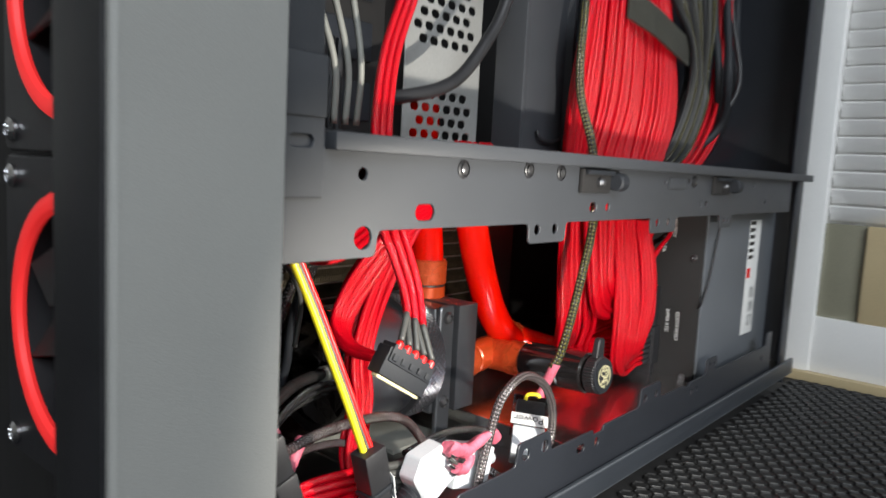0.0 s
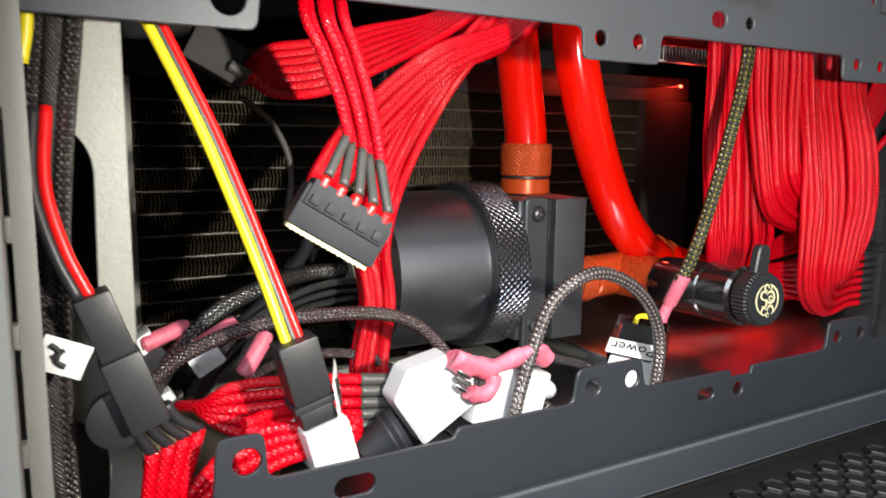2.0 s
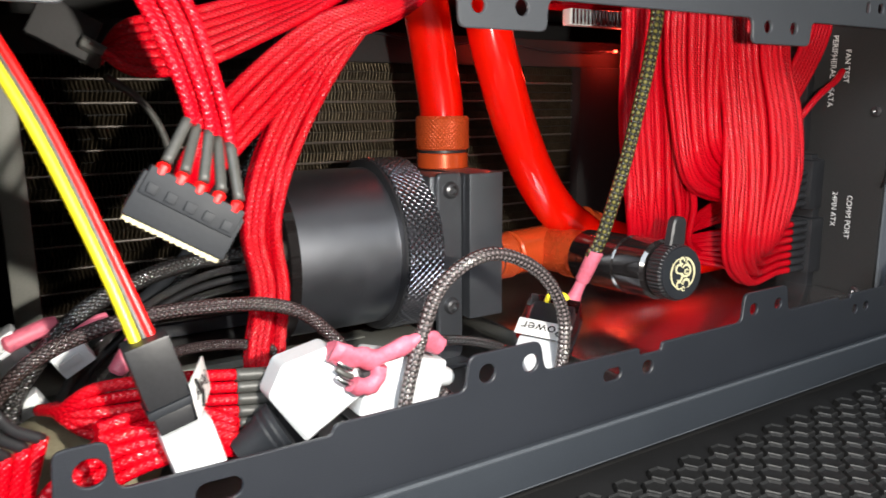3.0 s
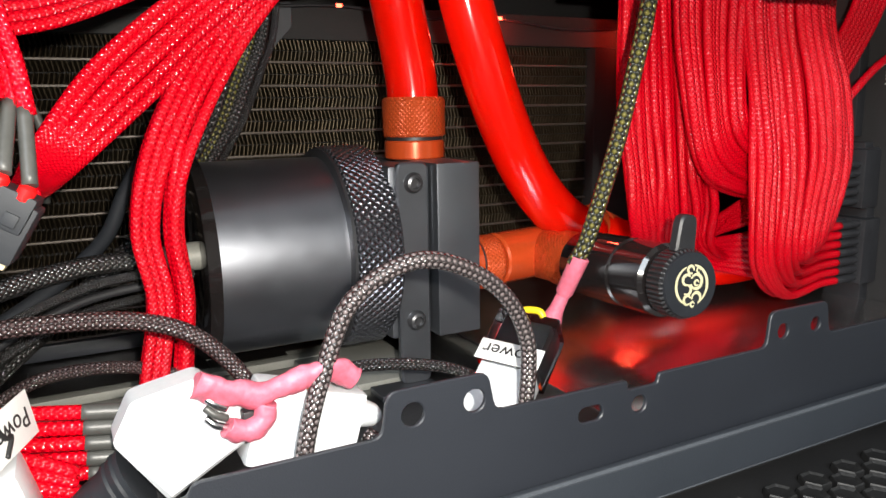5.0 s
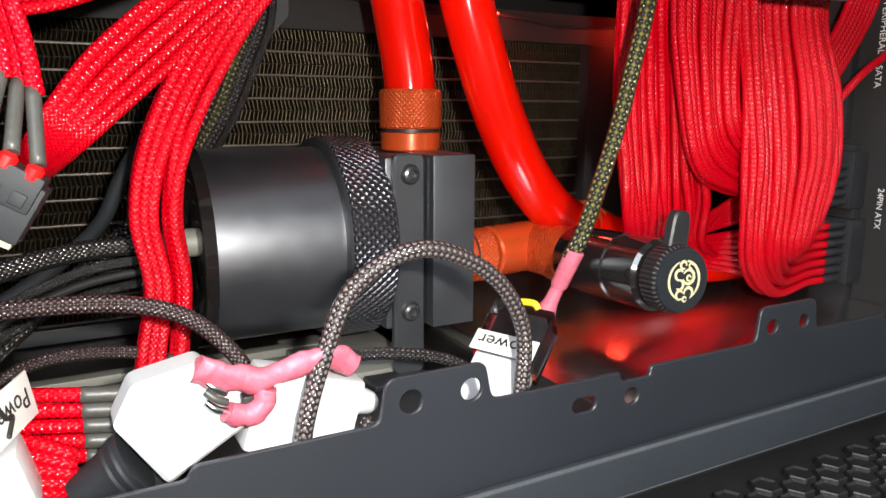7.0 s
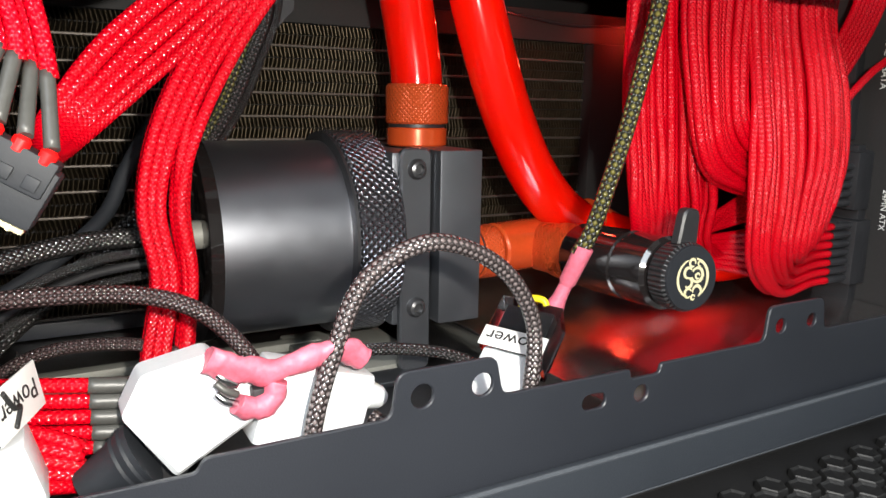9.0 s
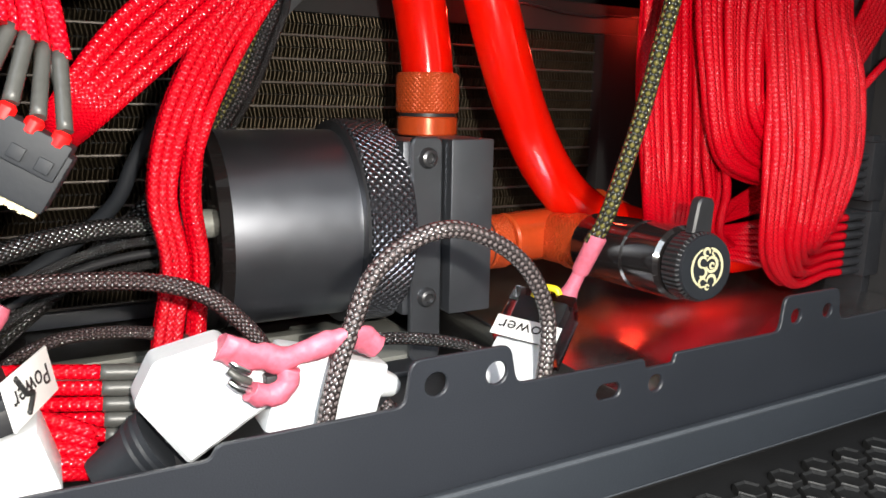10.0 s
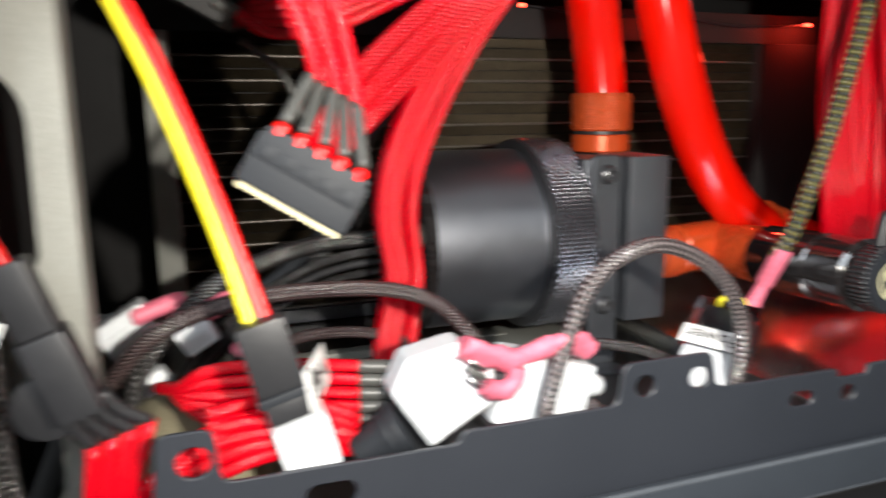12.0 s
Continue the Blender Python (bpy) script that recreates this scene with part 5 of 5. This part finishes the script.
# added olive mound standing in for the lit floor by the flange
floor_mound = thing("olive_mound", (-0.095, 0.04, -0.0085), "olive mound added in place of the lit case floor", "pouch")
b = bmesh.new()
bmesh.ops.create_icosphere(b, subdivisions=4, radius=1, matrix=Matrix.Translation((-0.099, 0.048, -0.002)) @ Matrix.Diagonal((0.021, 0.022, 0.017, 1)))
for v in b.verts:
    v.co += Vector(noise.noise_vector(v.co * 70)) * 0.0022
    v.co.z = max(v.co.z, -0.0083)
part("mound_skin", smooth(b, 80), material("olive_floor_tone", (0.17, 0.15, 0.095), 0.8, 0, 0.2, 60, 0.5, 1500), floor_mound)

# ---- upper chamber ----
ub = harness("cable_harness", (0.20, 0.05, 0.16), "red sleeved cables tied with black leads in the upper chamber")
random.seed(21)
for i in range(9):
    k = i / 8
    y = 0.040 + 0.012 * random.random()
    x = 0.281 + 0.030 * k
    part("sleeved_wire", cable([(x - 0.030, y + 0.02, 0.1300), (x - 0.010, y + 0.006, 0.1550), (x + 0.006, y, 0.185), (x + 0.013, y, 0.215), (x + 0.010, y, 0.255), (x, y, 0.30)], WIRE, 8, 7), RED, ub)
strap = bmesh.new()
edge = spline([(0.128, 0.034, 0.236), (0.150, 0.0275, 0.229), (0.180, 0.0265, 0.222), (0.206, 0.030, 0.220)], 6)
rows = [[strap.verts.new((q.x, q.y + d, q.z + h)) for d, h in ((0, 0.008), (0, -0.008), (0.0014, -0.008), (0.0014, 0.008))] for q in edge]
for r0, r1 in zip(rows, rows[1:]):
    for i in range(4):
        strap.faces.new((r0[i], r0[(i + 1) % 4], r1[(i + 1) % 4], r1[i]))
strap.faces.new(rows[0][::-1])
strap.faces.new(rows[-1])
bmesh.ops.recalc_face_normals(strap, faces=strap.faces[:])
part("tie_strap", smooth(strap), material("dark_strap_webbing", (0.035, 0.034, 0.026), 0.6, 0, 0.3, 200, 0.5, 1500), ub, "dark woven strap")
bl = harness("black_leads", (0.20, 0.04, 0.2), "bunch of black and grey leads in the upper chamber", "braided cables")
for i in range(9):
    k = i / 8
    part("lead", cable([(0.150 + 0.010 * i, 0.032, 0.275 + 0.004 * i), (0.172 + 0.008 * i, 0.028, 0.246), (0.204 + 0.006 * i, 0.028 + 0.001 * i, 0.224 - 0.002 * i), (0.219 + 0.0040 * i, 0.034, 0.194), (0.213 + 0.0042 * i, 0.042, 0.160), (0.212 + 0.004 * i, 0.060, 0.140)], 0.0017, 8, 7), (BLACK, SHRINK, OLIVE_BRAID)[i % 3], bl)
random.seed(4)
bg = harness("black_leads", (0.30, 0.06, 0.16), "tangle of black leads at the rear of the upper chamber", "braided cables")
for i in range(14):
    x, y = 0.262 + 0.006 * i, 0.040 + 0.03 * random.random()
    part("lead", cable([(x - 0.015 * random.random(), y, 0.330), (x + random.uniform(-0.01, 0.01), y, 0.270), (x + random.uniform(-0.02, 0.02), y - 0.01, 0.215), (x + random.uniform(-0.02, 0.02), y, 0.180), (x + random.uniform(-0.02, 0.02), y + 0.02, 0.152)], random.choice((0.002, 0.003, 0.0035)), 8, 7), random.choice((BLACK, SHRINK, GREY_PLUG)), bg)
ut = harness("black_tube", (0.0, 0.05, 0.16), "bent black tube in the upper chamber", "tubes")
part("sleeve", cable([(-0.045, 0.052, 0.166), (-0.0312, 0.050, 0.1684), (-0.010, 0.050, 0.1740), (0.0049, 0.050, 0.1822), (0.0200, 0.050, 0.1980), (0.0320, 0.050, 0.2150), (0.0420, 0.050, 0.2450), (0.046, 0.05, 0.29)], 0.0030, 12, 8), BLACK, ut)
cyl = thing("ribbed_coil", (-0.070, 0.066, 0.148), "black ribbed cable coil standing on the platform", "coil")
for k in range(9):
    part("rib", rod((-0.0850 + k * 0.0042, 0.070, 0.1480), (-0.0850 + k * 0.0042, 0.070, 0.1900), 0.0018, 10), BLACK, cyl)
part("coil_base", box((-0.088, 0.064, 0.1476), (-0.045, 0.078, 0.1530), 0.001), BLACK, cyl)
gl = harness("grey_leads", (-0.06, 0.055, 0.2), "thin grey leads in the upper chamber", "braided cables")
for i in range(3):
    part("lead", cable([(-0.0860 + 0.012 * i, 0.062, 0.235), (-0.0740 + 0.010 * i, 0.060, 0.205), (-0.0640 + 0.007 * i, 0.058, 0.178), (-0.0600 + 0.006 * i, 0.062, 0.155)], 0.0014, 8, 7), ZINC, gl)
# dark clutter of the upper chamber
dr = thing("drive_cage", (-0.02, 0.12, 0.148), "dark drive cage in the upper chamber", "drive cage")
part("cage_body", box((-0.120, 0.100, 0.1480), (0.004, 0.200, 0.36), 0.002), BLACK_MATT, dr)
for k in range(6):
    part("cage_slot", box((-0.110, 0.0985, 0.160 + k * 0.028), (-0.006, 0.1002, 0.178 + k * 0.028), 0.001), STEEL_DARK, dr)

# ---- raised pads of the mat, nearest ones apart, the rest joined ----
pad_me = bpy.data.meshes.new("tread_pad")
b = lathe([(0.0049, 0), (0.0047, 0.0021), (0.0044, 0.0025), (0.0036, 0.0019), (0.0, 0.0016)], (0, 0, 0), (0, 0, 1), 6)
for f in b.faces:
    f.smooth = False
b.to_mesh(pad_me)
b.free()
pad_me.materials.append(PAD)
cells = []
for iy in range(90):
    for ix in range(50):
        x, y = -0.2945 + ix * 0.0160 + (0.0080 if iy % 2 else 0), 0.0012 - iy * 0.0052
        if x < 0.44:
            cells.append((x, y))
near = [c for c in cells if 0.05 < c[0] < 0.26 and c[1] > -0.110]
near = sorted(near, key=lambda c: -c[1])[:300]
chosen = set(near)
for x, y in near:
    ob = new("tread_pad", pad_me)
    ob.parent = mat_thing
    ob.location = (x, y, 0.0002)
vs0 = [v.co.copy() for v in pad_me.vertices]
fs0 = [tuple(q.vertices) for q in pad_me.polygons]
verts, faces = [], []
for c in cells:
    if c in chosen:
        continue
    n0 = len(verts)
    verts += [(v.x + c[0], v.y + c[1], v.z + FLOOR_Z + 0.0002) for v in vs0]
    faces += [tuple(i + n0 for i in f) for f in fs0]
rm = bpy.data.meshes.new("tread_pads")
rm.from_pydata(verts, [], faces)
tagged(part("tread_pads", rm, PAD, mat_thing), kind="stuff")
